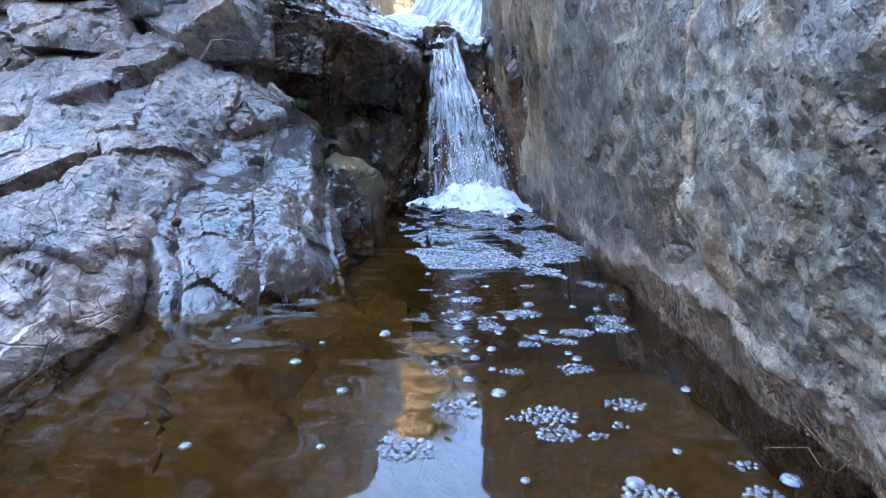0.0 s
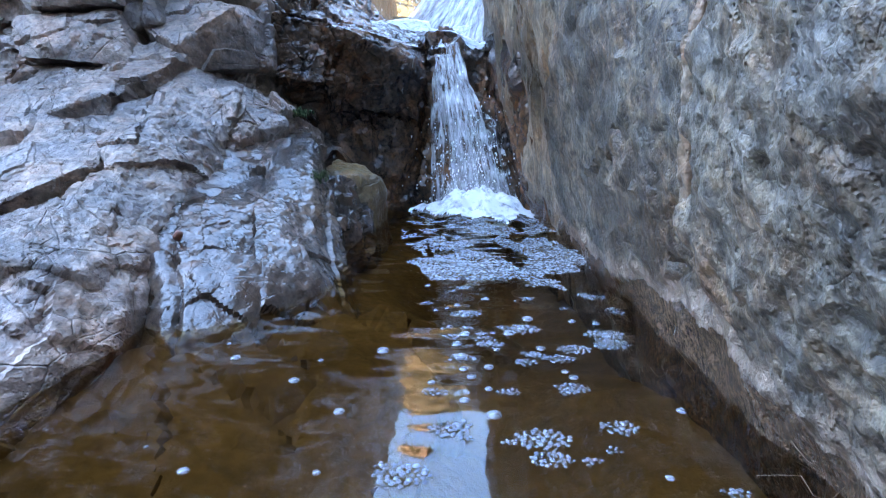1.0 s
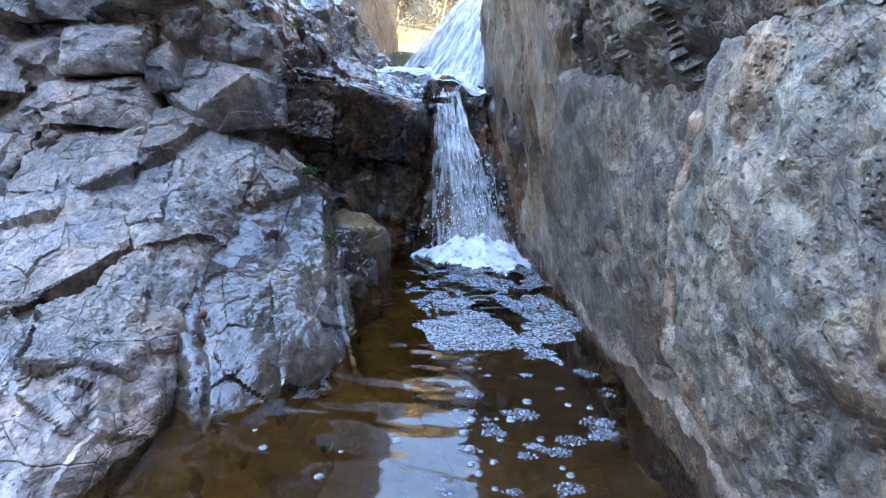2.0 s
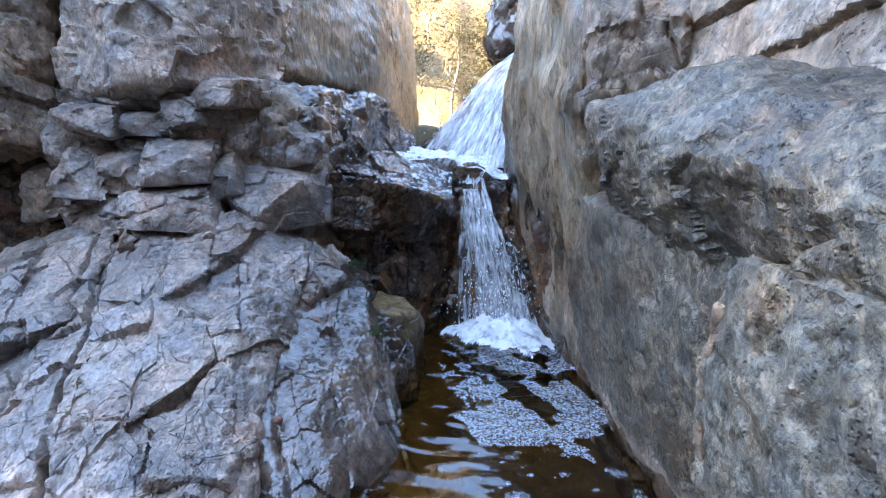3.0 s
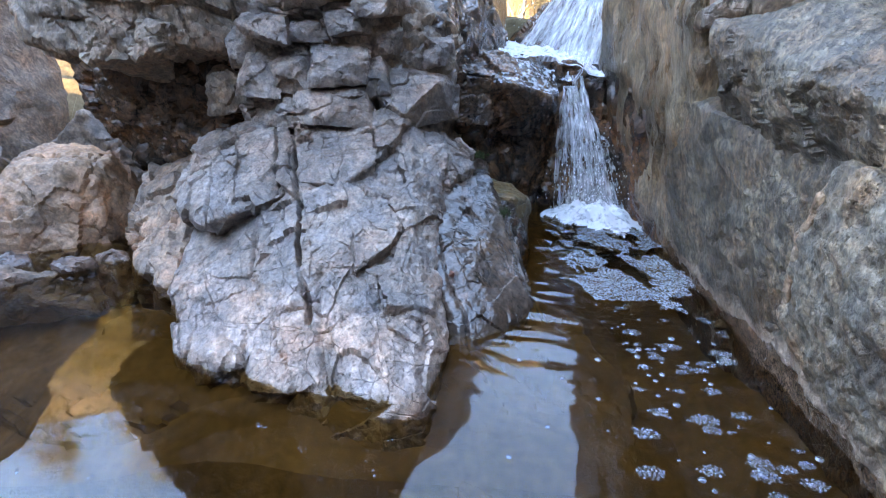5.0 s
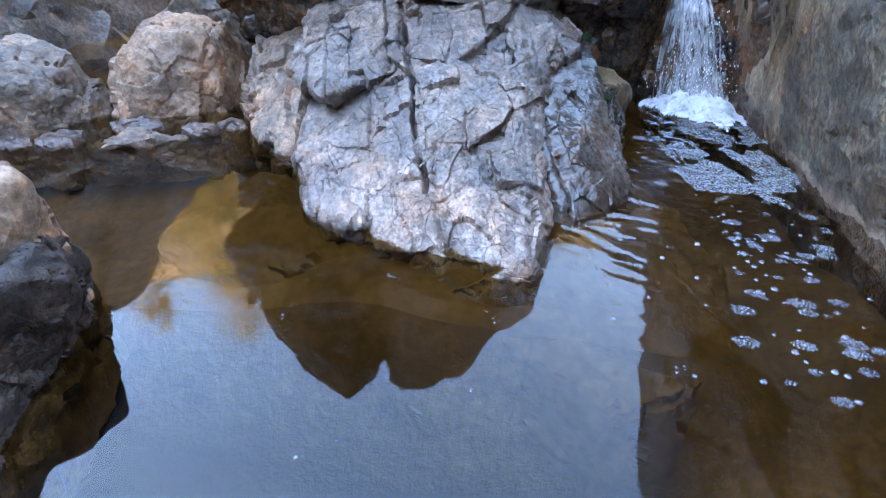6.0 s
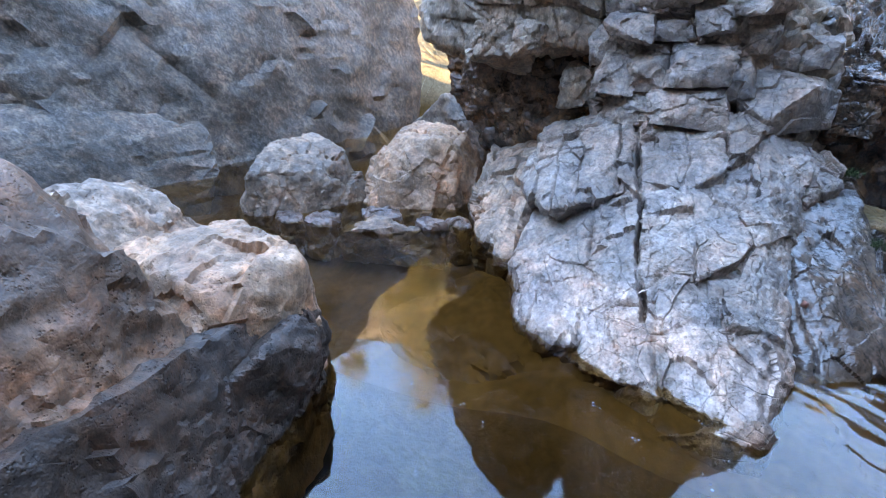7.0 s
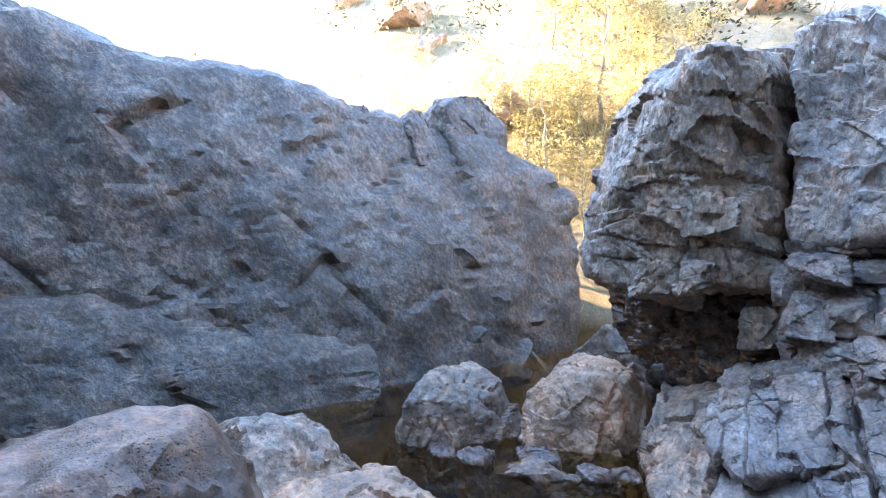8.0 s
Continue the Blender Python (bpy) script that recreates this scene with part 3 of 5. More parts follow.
    d = np.hypot(dx, dy)
    turn = np.arctan2(dx, -dy)
    still = sstep(3.3, 1.5, d + 0.5 * np.clip(-0.45 - x, 0, 3))
    churn = np.exp(-(d / 0.4) ** 2)
    wob = fbm(flat / 0.5, 3, 4)
    arcs = (0.0034 * np.sin(d * 41 + 4.5 * wob) + 0.002 * np.sin(d * 67 + 6 * wob + 2 * turn)) * np.clip(0.65 + 0.9 * fbm(flat / 0.35, 2, 14), 0, 1.4)
    chop = 0.0075 * fbm(np.stack([d * 8.5, turn * 5.0 + 0.8 * d, 0 * d], axis=1), 3, 6)
    calm = 0.00035 * fbm(flat * 2.2, 2, 9)
    return (arcs + chop) * still * (0.25 + np.exp(-d / 1.3)) + calm + churn * 0.03 * (1 + fbm(flat * 9, 3, 5))


V, F = grid_mesh(np.concatenate([np.linspace(-9, -3.2, 30)[:-1], np.arange(-3.2, -0.8, 0.03), np.arange(-0.8, 0.95, 0.012)]), np.concatenate([np.arange(-3.0, 0.4, 0.03), np.arange(0.4, 4.0, 0.012)]), water_height)
ob = new("water", mesh_of("water", V, F, WATER))
tagged(ob, "clear brown pool water, rippled below the fall", "water", kind="structure")

# ---- left rock outcrop: dipping slabs below, a broken ledge of blocks, the cliff above ----
JOINT = (-26, 0, 18)
DIP = [((0.94, 0.33, -0.1), 0.34, 0.01, 0.024, 0.45, 0.12), ((-0.42, 0.8, 0.42), 0.46, 0.012, 0.016, 0.35, 0.14), ((0.6, 0.6, -0.5), 0.5, 0.006, 0.01, 0.3, 0.06)]
WORN = [((0.94, 0.33, -0.1), 0.34, 0.01, 0.012, 0.3, 0.1), ((-0.42, 0.8, 0.42), 0.5, 0.01, 0.012, 0.3, 0.1)]
CRACKS = [((0.934, 0.356, 0.0), -0.955, 0.012, 0.09, 1.15), ((0.934, 0.356, 0.0), -1.045, 0.007, 0.04, 1.75)]
STEEP = [((0.1, 0.2, 1.0), 0.3, 0.016, 0.025, 0.4, 0.14), ((1.0, 0.1, 0.25), 0.34, 0.016, 0.025, 0.4, 0.14), ((0.5, 0.5, 0.7), 0.5, 0.012, 0.02, 0.3, 0.08)]
SMOOTH = [((0.0, 0.45, 1.0), 0.3, 0.004, 0.006, 0.25, 0.06), ((0.0, 1.0, -0.4), 0.4, 0.004, 0.006, 0.25, 0.06)]
LOOSE = [((0.3, 0.5, 0.8), 0.3, 0.012, 0.02, 0.35, 0.12), ((0.9, -0.3, 0.2), 0.34, 0.012, 0.02, 0.35, 0.12), ((-0.3, 0.8, -0.4), 0.5, 0.01, 0.015, 0.3, 0.08)]
outcrop = thing("rock_outcrop", (-1.4, 2.2, -0.4), "jointed blue-grey rock outcrop rising out of the pool", "rock", kind="structure")


def rock_part(name, pts, mat, parent, label="", **kw):
    V, T = stone(pts, **kw)
    return part(name, V, T, mat, parent, label, smooth=True)


rock_part("slab", [(-0.86, 0.68, -0.3), (-1.8, 0.78, -0.3), (-0.92, 0.82, 0.02), (-1.48, 0.87, 0.02), (-1.66, 0.98, 0.02), (-0.86, 1.3, 0.04), (-0.9, 1.5, 0.17),
                   (-0.97, 1.75, 0.3), (-1.02, 2.2, 0.47), (-1.1, 2.55, 0.62), (-1.22, 2.64, 0.8), (-2.0, 2.64, 0.86), (-1.62, 1.5, 0.25), (-1.78, 1.9, 0.46),
                   (-1.32, 1.31, 0.25), (-1.17, 1.56, 0.33), (-1.1, 3.0, 0.7), (-2.0, 3.0, 0.9), (-1.0, 3.0, -0.4), (-2.0, 3.0, -0.4)],
          SLAB, outcrop, "pale grey jointed slab dipping into the water", sub=8, p=104, amp=0.008, wave=0.4, cell=0.34, step=0.006, groove=0.0, tilt=0.1, chip=0.35, cuts=CRACKS, seed=3, long=(0.75, 2.8, 1.0), turn=JOINT, joints=DIP, fine=0.006)
rock_part("slab", [(-1.68, 0.99, -0.4), (-1.7, 1.0, 0.03), (-1.66, 1.3, 0.15), (-1.68, 1.6, 0.28), (-1.85, 1.98, 0.46), (-2.3, 1.5, 0.15), (-2.42, 1.62, 0.02), (-2.05, 1.1, 0.04),
                   (-2.45, 1.7, -0.4), (-2.05, 1.02, -0.4), (-1.7, 2.2, -0.4), (-2.5, 2.2, -0.4), (-2.4, 2.0, 0.3), (-1.9, 2.3, 0.5)],
          SLAB, outcrop, sub=7, p=96, amp=0.009, cell=0.3, step=0.006, tilt=0.1, chip=0.35, cuts=CRACKS, groove=0.0, joints=DIP, seed=4, long=(0.9, 1.6, 1.0), turn=JOINT)
rock_part("lobe", [(-1.83, 1.95, 0.52), (-2.22, 1.72, 0.4), (-2.6, 2.06, 0.46), (-2.3, 2.05, 0.58), (-2.22, 2.46, 0.75), (-2.05, 2.62, 0.86), (-2.65, 2.7, 0.72), (-2.6, 2.15, 0.32),
                   (-2.2, 1.86, 0.3), (-1.88, 2.1, 0.32), (-2.0, 2.9, 0.85), (-2.7, 2.9, 0.7), (-2.7, 2.9, 0.2), (-2.0, 2.9, 0.2)],
          SLAB, outcrop, "pale rounded lobe overhanging the lower slab", sub=7, p=64, amp=0.014, wave=0.3, cell=0.25, step=0.008, groove=0.0, chip=0.35, tilt=0.1, cuts=CRACKS, joints=DIP, seed=5, long=(0.8, 1.8, 1), turn=JOINT)
rock_part("foot", [(-3.2, 2.36, 0.02), (-2.93, 2.08, 0.03), (-2.68, 1.95, 0.02), (-2.5, 1.76, 0.01), (-2.6, 2.25, 0.32), (-2.75, 2.7, 0.55), (-3.2, 2.75, 0.42), (-3.1, 2.4, 0.22),
                   (-3.2, 2.4, -0.4), (-2.6, 1.8, -0.4), (-2.4, 2.6, -0.4), (-3.3, 3.1, -0.4), (-3.3, 3.1, 0.4), (-2.5, 3.1, 0.6)],
          FAWN, outcrop, "pinkish pale foot of the outcrop at the waterline", sub=6, p=64, amp=0.02, cell=0.3, groove=0.0, joints=DIP, seed=6, turn=JOINT)
rock_part("shoulder", [(-1.25, 2.3, 0.62), (-1.06, 2.2, 0.46), (-1.04, 2.5, 0.63), (-0.85, 2.7, 0.59), (-0.75, 2.83, 0.57), (-0.7, 3.0, 0.5), (-1.0, 2.82, 0.73), (-1.25, 2.85, 0.86),
                       (-0.75, 2.95, 0.3), (-1.04, 2.3, 0.25), (-1.25, 3.0, 0.1), (-0.75, 3.1, 0.1), (-0.86, 2.7, 0.38)],
          SLAB, outcrop, sub=7, p=72, amp=0.009, cell=0.2, step=0.01, groove=0.0, joints=DIP, seed=7, long=(0.8, 1.7, 1), turn=JOINT)
rock_part("slab", [(-0.88, 1.2, -0.3), (-0.45, 1.25, -0.3), (-0.25, 1.65, -0.3), (-0.5, 2.6, -0.4), (-0.8, 1.4, 0.02), (-0.6, 1.48, 0.03), (-0.45, 1.78, 0.05), (-0.54, 2.14, 0.17),
                   (-0.72, 1.68, 0.2), (-0.95, 1.7, 0.22), (-1.03, 2.05, 0.36), (-1.05, 2.3, 0.44), (-0.82, 2.75, 0.52), (-0.72, 2.82, 0.52), (-0.6, 2.6, 0.3), (-0.54, 2.45, 0.04),
                   (-1.0, 2.8, -0.4), (-0.6, 1.85, 0.19)],
          WET, outcrop, "damp purple-grey slab with a wet sheen", sub=7, p=80, amp=0.012, wave=0.3, cell=0.24, step=0.006, groove=0.0, chip=0.3, tilt=0.08, joints=WORN, seed=8, long=(0.9, 1.7, 1), turn=JOINT, fine=0.003)

# the mass behind the blocks
rock_part("back_wall", [(-2.3, 2.76, 0.7), (-1.2, 2.95, 0.7), (-0.98, 3.05, 0.7), (-2.3, 2.74, 1.6), (-1.5, 2.78, 1.6), (-1.02, 2.86, 1.28), (-1.08, 3.08, 1.6), (-0.95, 3.2, 1.1),
                        (-2.3, 4.5, 0.5), (-0.9, 4.5, 0.5), (-2.3, 4.5, 1.7), (-0.8, 4.3, 1.4), (-2.0, 2.8, 0.3), (-1.2, 2.95, 0.3)],
          UPPER, outcrop, sub=6, p=104, amp=0.02, wave=0.3, cell=0.17, step=0.035, groove=0.02, seed=9, long=(1, 1, 1.2))

# the broken ledge: masses cut by close joints, and blocks standing out of them
CUT = [((1.0, 0.05, 0.14), 0.19, 0.03, 0.04, 0.7, 0.16), ((0.12, 0.2, 1.0), 0.17, 0.03, 0.045, 0.7, 0.2), ((0.7, 0.3, 0.6), 0.3, 0.014, 0.02, 0.4, 0.06)]
rock_part("ledge_mass", [(-2.34, 2.66, 0.78), (-1.86, 2.6, 0.85), (-2.34, 2.62, 1.3), (-1.84, 2.62, 1.3), (-2.3, 2.64, 1.56), (-1.5, 2.7, 1.56), (-1.48, 2.72, 1.3), (-1.46, 2.76, 0.84), (-1.1, 3.0, 1.5), (-1.2, 2.96, 1.1),
                         (-2.3, 3.1, 0.7), (-1.1, 3.2, 0.7), (-2.3, 3.1, 1.6), (-1.1, 3.2, 1.6)],
          SLAB, outcrop, "broken ledge of jointed grey blocks", sub=7, p=160, amp=0.006, wave=0.2, cell=0.16, step=0.012, groove=0.0, tilt=0.12, chip=0.5, fine=0.003, seed=55, joints=CUT)
# x0, x1, y0, y1, z0, z1
BLOCKS = [
    (-1.82, -1.52, 2.5, 2.9, 1.07, 1.32), (-1.88, -1.46, 2.46, 2.9, 0.86, 1.06), (-2.26, -2.06, 2.52, 2.9, 1.0, 1.3), (-2.06, -1.88, 2.55, 2.9, 1.04, 1.27), (-2.24, -1.98, 2.56, 2.9, 0.84, 0.99), (-2.22, -1.99, 2.5, 2.85, 1.33, 1.5),
    (-1.96, -1.76, 2.6, 2.9, 1.33, 1.45), (-1.7, -1.52, 2.57, 2.9, 1.37, 1.52), (-1.49, -1.35, 2.62, 2.9, 1.0, 1.22), (-1.46, -1.32, 2.74, 3.0, 1.26, 1.44), (-1.33, -1.18, 2.82, 3.1, 1.2, 1.42), (-1.17, -1.0, 2.84, 3.2, 1.16, 1.4),
    (-1.36, -1.22, 2.8, 3.1, 1.12, 1.22), (-1.2, -0.98, 2.9, 3.2, 1.06, 1.2), (-2.36, -2.2, 2.58, 2.9, 1.18, 1.42), (-1.62, -1.36, 2.6, 2.95, 1.5, 1.62), (-2.06, -1.84, 2.54, 2.9, 0.9, 1.02),
]


def ledge_block(x0, x1, y0, y1, z0, z1, seed):
    """Corners of a jointed block: skewed, turned a little, its top sloping down to a broken front edge."""
    g = random.Random(seed)
    j, h, grow = 0.04, z1 - z0, 0.018
    lean, yaw = g.uniform(-0.05, 0.05), radians(g.uniform(-16, 16))
    cx = (x0 + x1) / 2
    x0, x1, z0 = x0 - grow, x1 + grow, z0 - grow
    pts = [(x + lean * (z > z0) + g.uniform(-j, j), y0 + 0.04 * (z > z0) + g.uniform(-j, j), z - (z > z0) * g.uniform(0.1, 0.5) * h + g.uniform(-j, j)) for x in (x0, x1) for z in (z0, z1)]
    pts += [(x + lean + g.uniform(-j, j), y0 + g.uniform(0.08, 0.2), z1 + g.uniform(-j, 0.5 * j)) for x in (x0, x1)]
    pts += [(cx + g.uniform(-0.5, 0.5) * (x1 - x0), y0 + g.uniform(-0.035, 0.0), z0 + g.uniform(0.2, 0.6) * h)]
    pts += [(x, y1, z) for x in (x0, x1) for z in (z0, z1 + 0.02)]
    return [(cx + (x - cx) * math.cos(yaw) - (y - y0) * math.sin(yaw), y0 + (x - cx) * math.sin(yaw) + (y - y0) * math.cos(yaw), z) for x, y, z in pts]


for k, (x0, x1, y0, y1, z0, z1) in enumerate(BLOCKS):
    rock_part("block", ledge_block(x0, x1, y0, y1, z0, z1, k), SLAB, outcrop, sub=5, p=150, amp=0.004, wave=0.15, cell=0.12, step=0.005, groove=0.0, tilt=0.1, chip=0.6, seed=60 + k, fine=0.003)
rock_part("block", [(-1.44, 2.64, 1.0), (-1.25, 2.54, 0.9), (-1.04, 2.72, 1.09), (-0.93, 2.94, 1.03), (-1.24, 2.6, 0.79), (-0.94, 2.9, 0.83), (-1.38, 2.8, 1.16), (-1.0, 3.1, 1.15), (-1.43, 2.75, 0.82), (-1.4, 3.1, 0.8),
                    (-0.95, 3.1, 0.8), (-1.4, 3.1, 1.18)], SLAB, outcrop, "large angular block jutting from the ledge", sub=6, p=320, amp=0.004, wave=0.2, cell=0.25, step=0.004, groove=0.0, tilt=0.05, chip=0.5, seed=81, fine=0.003)
# plates standing proud of the slab
PLATES = [
    [(-2.0, 2.66, 0.93), (-1.24, 2.64, 0.89), (-1.26, 2.44, 0.79), (-1.38, 2.14, 0.66), (-1.5, 1.98, 0.585), (-1.8, 2.02, 0.58), (-1.9, 2.3, 0.74)],
    [(-1.74, 1.9, 0.52), (-1.5, 2.0, 0.55), (-1.22, 1.95, 0.53), (-1.12, 1.72, 0.45), (-1.16, 1.56, 0.4), (-1.3, 1.4, 0.32), (-1.6, 1.48, 0.3)],
    [(-1.12, 1.52, 0.36), (-1.0, 1.6, 0.33), (-0.93, 1.4, 0.2), (-0.95, 1.1, 0.12), (-1.1, 1.15, 0.19), (-1.2, 1.36, 0.3)],
    [(-1.05, 2.6, 0.67), (-0.86, 2.72, 0.61), (-0.8, 2.82, 0.6), (-1.02, 2.84, 0.75), (-1.2, 2.66, 0.78), (-1.2, 2.4, 0.68)],
]
for k, top in enumerate(PLATES):
    rock_part("plate", top + [(x + 0.01, y + 0.06, z - 0.14) for x, y, z in top], SLAB, outcrop, sub=7, p=160, amp=0.006, wave=0.3, cell=0.22, step=0.006, groove=0.0, tilt=0.08, chip=0.4, cuts=CRACKS, seed=150 + k,
              long=(0.8, 2.2, 1), turn=JOINT, joints=DIP)

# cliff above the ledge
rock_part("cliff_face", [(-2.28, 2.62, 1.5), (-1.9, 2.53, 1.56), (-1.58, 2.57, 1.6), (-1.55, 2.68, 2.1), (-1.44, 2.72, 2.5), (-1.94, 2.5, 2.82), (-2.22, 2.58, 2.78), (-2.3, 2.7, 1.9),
                         (-1.36, 3.08, 1.72), (-1.2, 3.3, 2.35), (-2.3, 5.5, 2.9), (-1.2, 5.5, 2.9), (-2.3, 5.5, 1.4), (-1.2, 5.5, 1.4), (-1.36, 3.08, 1.5), (-2.28, 2.75, 1.4)],
          PALE, outcrop, "steep grey cliff face above the ledge, coloured as brightly lit", sub=7, p=88, amp=0.018, wave=0.4, cell=0.35, step=0.006, groove=0.0, joints=WORN, chip=0.6, seed=10, long=(1.3, 1, 0.8), turn=(0, 25, 0))
rock_part("cliff_face", [(-1.5, 2.85, 1.75), (-1.36, 3.12, 1.72), (-0.78, 4.1, 1.66), (-0.6, 5.6, 1.3), (-0.86, 4.6, 2.6), (-0.9, 4.7, 3.3), (-1.5, 3.05, 2.6), (-1.55, 2.95, 2.1),
                         (-2.2, 6.5, 3.3), (-0.75, 6.3, 2.9), (-0.7, 6.3, 1.2), (-2.2, 6.5, 1.0), (-2.0, 3.1, 2.85), (-2.0, 3.0, 1.6)],
          STREAK, outcrop, "smooth dark gorge wall beside the upper fall", sub=7, p=88, amp=0.025, wave=0.6, seed=11, fine=0.006, centre=(-1.9, 4.6, 2.1), joints=SMOOTH)
rock_part("wet_ledge", [(-1.1, 3.05, 1.6), (-1.38, 3.0, 1.68), (-0.78, 4.05, 1.68), (-0.72, 4.2, 1.55), (-0.62, 4.4, 1.2), (-0.58, 5.5, 1.3), (-1.02, 2.88, 1.32), (-0.95, 3.25, 1.15), (-0.9, 3.4, 1.0),
                        (-1.5, 5.5, 1.7), (-1.5, 5.5, 0.8), (-1.5, 3.2, 0.9), (-0.65, 4.6, 0.8)],
          WET, outcrop, "wet shining ledge under the gorge wall", sub=7, p=60, amp=0.02, wave=0.25, cell=0.2, step=0.006, groove=0.0, tilt=0.12, joints=WORN, seed=12)

# ---- overhanging boulder and its dark hollow ----
over = thing("overhanging_boulder", (-2.9, 3.0, -0.3), "huge grey overhanging boulder with a dark hollow beneath", "rock", kind="structure")
rock_part("boulder_body", [(-3.76, 2.58, 1.3), (-3.86, 2.7, 1.75), (-3.5, 2.66, 2.3), (-3.62, 2.8, 2.55), (-3.4, 3.0, 2.9), (-2.9, 2.3, 2.62), (-2.54, 2.2, 2.72), (-2.34, 2.5, 2.74), (-2.3, 2.68, 1.85), (-2.36, 2.64, 1.3),
                           (-2.62, 2.5, 1.28), (-2.45, 2.47, 1.56), (-2.7, 2.35, 1.97), (-3.3, 2.38, 2.0), (-2.65, 2.42, 2.4), (-3.3, 2.5, 1.22), (-3.4, 3.2, 1.16), (-3.0, 3.3, 1.14), (-2.6, 3.2, 1.16), (-3.3, 4.2, 2.7), (-2.4, 4.2, 2.8),
                           (-3.4, 4.0, 0.8), (-2.4, 4.0, 0.7)],
          UPPER, over, "", sub=7, p=72, amp=0.03, wave=0.4, cell=0.35, step=0.02, groove=0.018, joints=STEEP, chip=0.6, seed=13, long=(1.5, 1, 0.7), turn=(0, 20, 0))
for k, (x, y, z, r) in enumerate([(-3.42, 2.6, 1.34, 0.12), (-3.08, 2.54, 1.33, 0.13), (-2.76, 2.52, 1.32, 0.12), (-2.44, 2.74, 0.98, 0.14)]):
    rock_part("knob", box_corners(x - r, x + r, y - 0.7 * r, y + 2 * r, z - 0.7 * r, z + 0.8 * r, 40 + k, 0.45 * r), UPPER, over, sub=5, p=24, amp=0.03, wave=0.2, cell=0.15, step=0.012, seed=240 + k)
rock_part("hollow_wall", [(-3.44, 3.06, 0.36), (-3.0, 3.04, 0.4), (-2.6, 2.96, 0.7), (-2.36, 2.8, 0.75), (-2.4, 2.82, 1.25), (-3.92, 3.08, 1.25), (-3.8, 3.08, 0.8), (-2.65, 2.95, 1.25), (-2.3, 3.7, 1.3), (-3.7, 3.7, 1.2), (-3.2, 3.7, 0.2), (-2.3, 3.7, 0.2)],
          BROWN, over, "brown rock inside the hollow, darkened in colour for its shade", sub=6, p=64, amp=0.03, wave=0.2, cell=0.15, step=0.025, groove=0.02, seed=14)

# ---- dark wet boulder at the fall's lip, cave wall and wet blocks ----
lip = thing("ledge_boulder", (-0.55, 3.6, -0.4), "dark wet brown boulder carrying water over its top", "rock", kind="structure")
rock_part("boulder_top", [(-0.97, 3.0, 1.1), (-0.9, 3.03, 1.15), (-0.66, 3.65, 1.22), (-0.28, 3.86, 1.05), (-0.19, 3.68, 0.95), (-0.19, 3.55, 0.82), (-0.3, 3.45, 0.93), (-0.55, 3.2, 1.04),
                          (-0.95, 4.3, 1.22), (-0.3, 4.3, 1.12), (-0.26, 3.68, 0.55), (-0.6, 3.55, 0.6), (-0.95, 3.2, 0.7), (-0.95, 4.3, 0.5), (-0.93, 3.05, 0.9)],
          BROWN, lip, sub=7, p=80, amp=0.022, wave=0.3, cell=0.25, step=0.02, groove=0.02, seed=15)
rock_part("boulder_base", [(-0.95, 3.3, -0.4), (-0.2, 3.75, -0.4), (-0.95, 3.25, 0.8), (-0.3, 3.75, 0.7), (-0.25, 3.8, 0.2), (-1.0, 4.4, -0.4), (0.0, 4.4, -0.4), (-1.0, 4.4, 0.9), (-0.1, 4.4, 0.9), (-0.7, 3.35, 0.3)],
          BROWN, lip, "wet brown rock in the recess, kept dark for its shade", sub=6, p=72, amp=0.03, wave=0.25, cell=0.2, step=0.025, groove=0.02, seed=16)
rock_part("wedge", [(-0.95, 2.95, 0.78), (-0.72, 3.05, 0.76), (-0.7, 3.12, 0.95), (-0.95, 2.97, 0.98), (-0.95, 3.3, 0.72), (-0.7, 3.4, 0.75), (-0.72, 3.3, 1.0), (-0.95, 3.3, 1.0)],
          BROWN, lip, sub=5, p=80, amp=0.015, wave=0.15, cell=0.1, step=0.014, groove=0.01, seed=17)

ramp_rock = thing("fall_step_rock", (0.1, 4.0, -0.4), "dark stepped wet rock behind the lower fall", "rock", kind="structure")
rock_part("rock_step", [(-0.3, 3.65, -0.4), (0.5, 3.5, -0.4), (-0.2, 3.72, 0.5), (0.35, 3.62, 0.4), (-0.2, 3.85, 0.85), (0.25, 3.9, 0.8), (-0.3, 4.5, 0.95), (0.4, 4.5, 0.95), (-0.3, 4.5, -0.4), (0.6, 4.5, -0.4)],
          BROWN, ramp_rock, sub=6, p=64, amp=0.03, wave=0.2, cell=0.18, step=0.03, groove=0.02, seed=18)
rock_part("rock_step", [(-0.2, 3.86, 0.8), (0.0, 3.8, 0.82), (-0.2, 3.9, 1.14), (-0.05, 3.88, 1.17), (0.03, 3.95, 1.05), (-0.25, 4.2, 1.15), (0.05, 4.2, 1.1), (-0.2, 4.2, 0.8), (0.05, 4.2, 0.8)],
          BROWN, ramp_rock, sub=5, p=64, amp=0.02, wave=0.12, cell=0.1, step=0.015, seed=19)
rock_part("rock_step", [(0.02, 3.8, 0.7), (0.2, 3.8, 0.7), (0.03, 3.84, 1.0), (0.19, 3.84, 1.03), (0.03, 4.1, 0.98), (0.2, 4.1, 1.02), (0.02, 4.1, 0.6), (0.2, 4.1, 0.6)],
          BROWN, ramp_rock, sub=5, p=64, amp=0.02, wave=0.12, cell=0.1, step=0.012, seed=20)
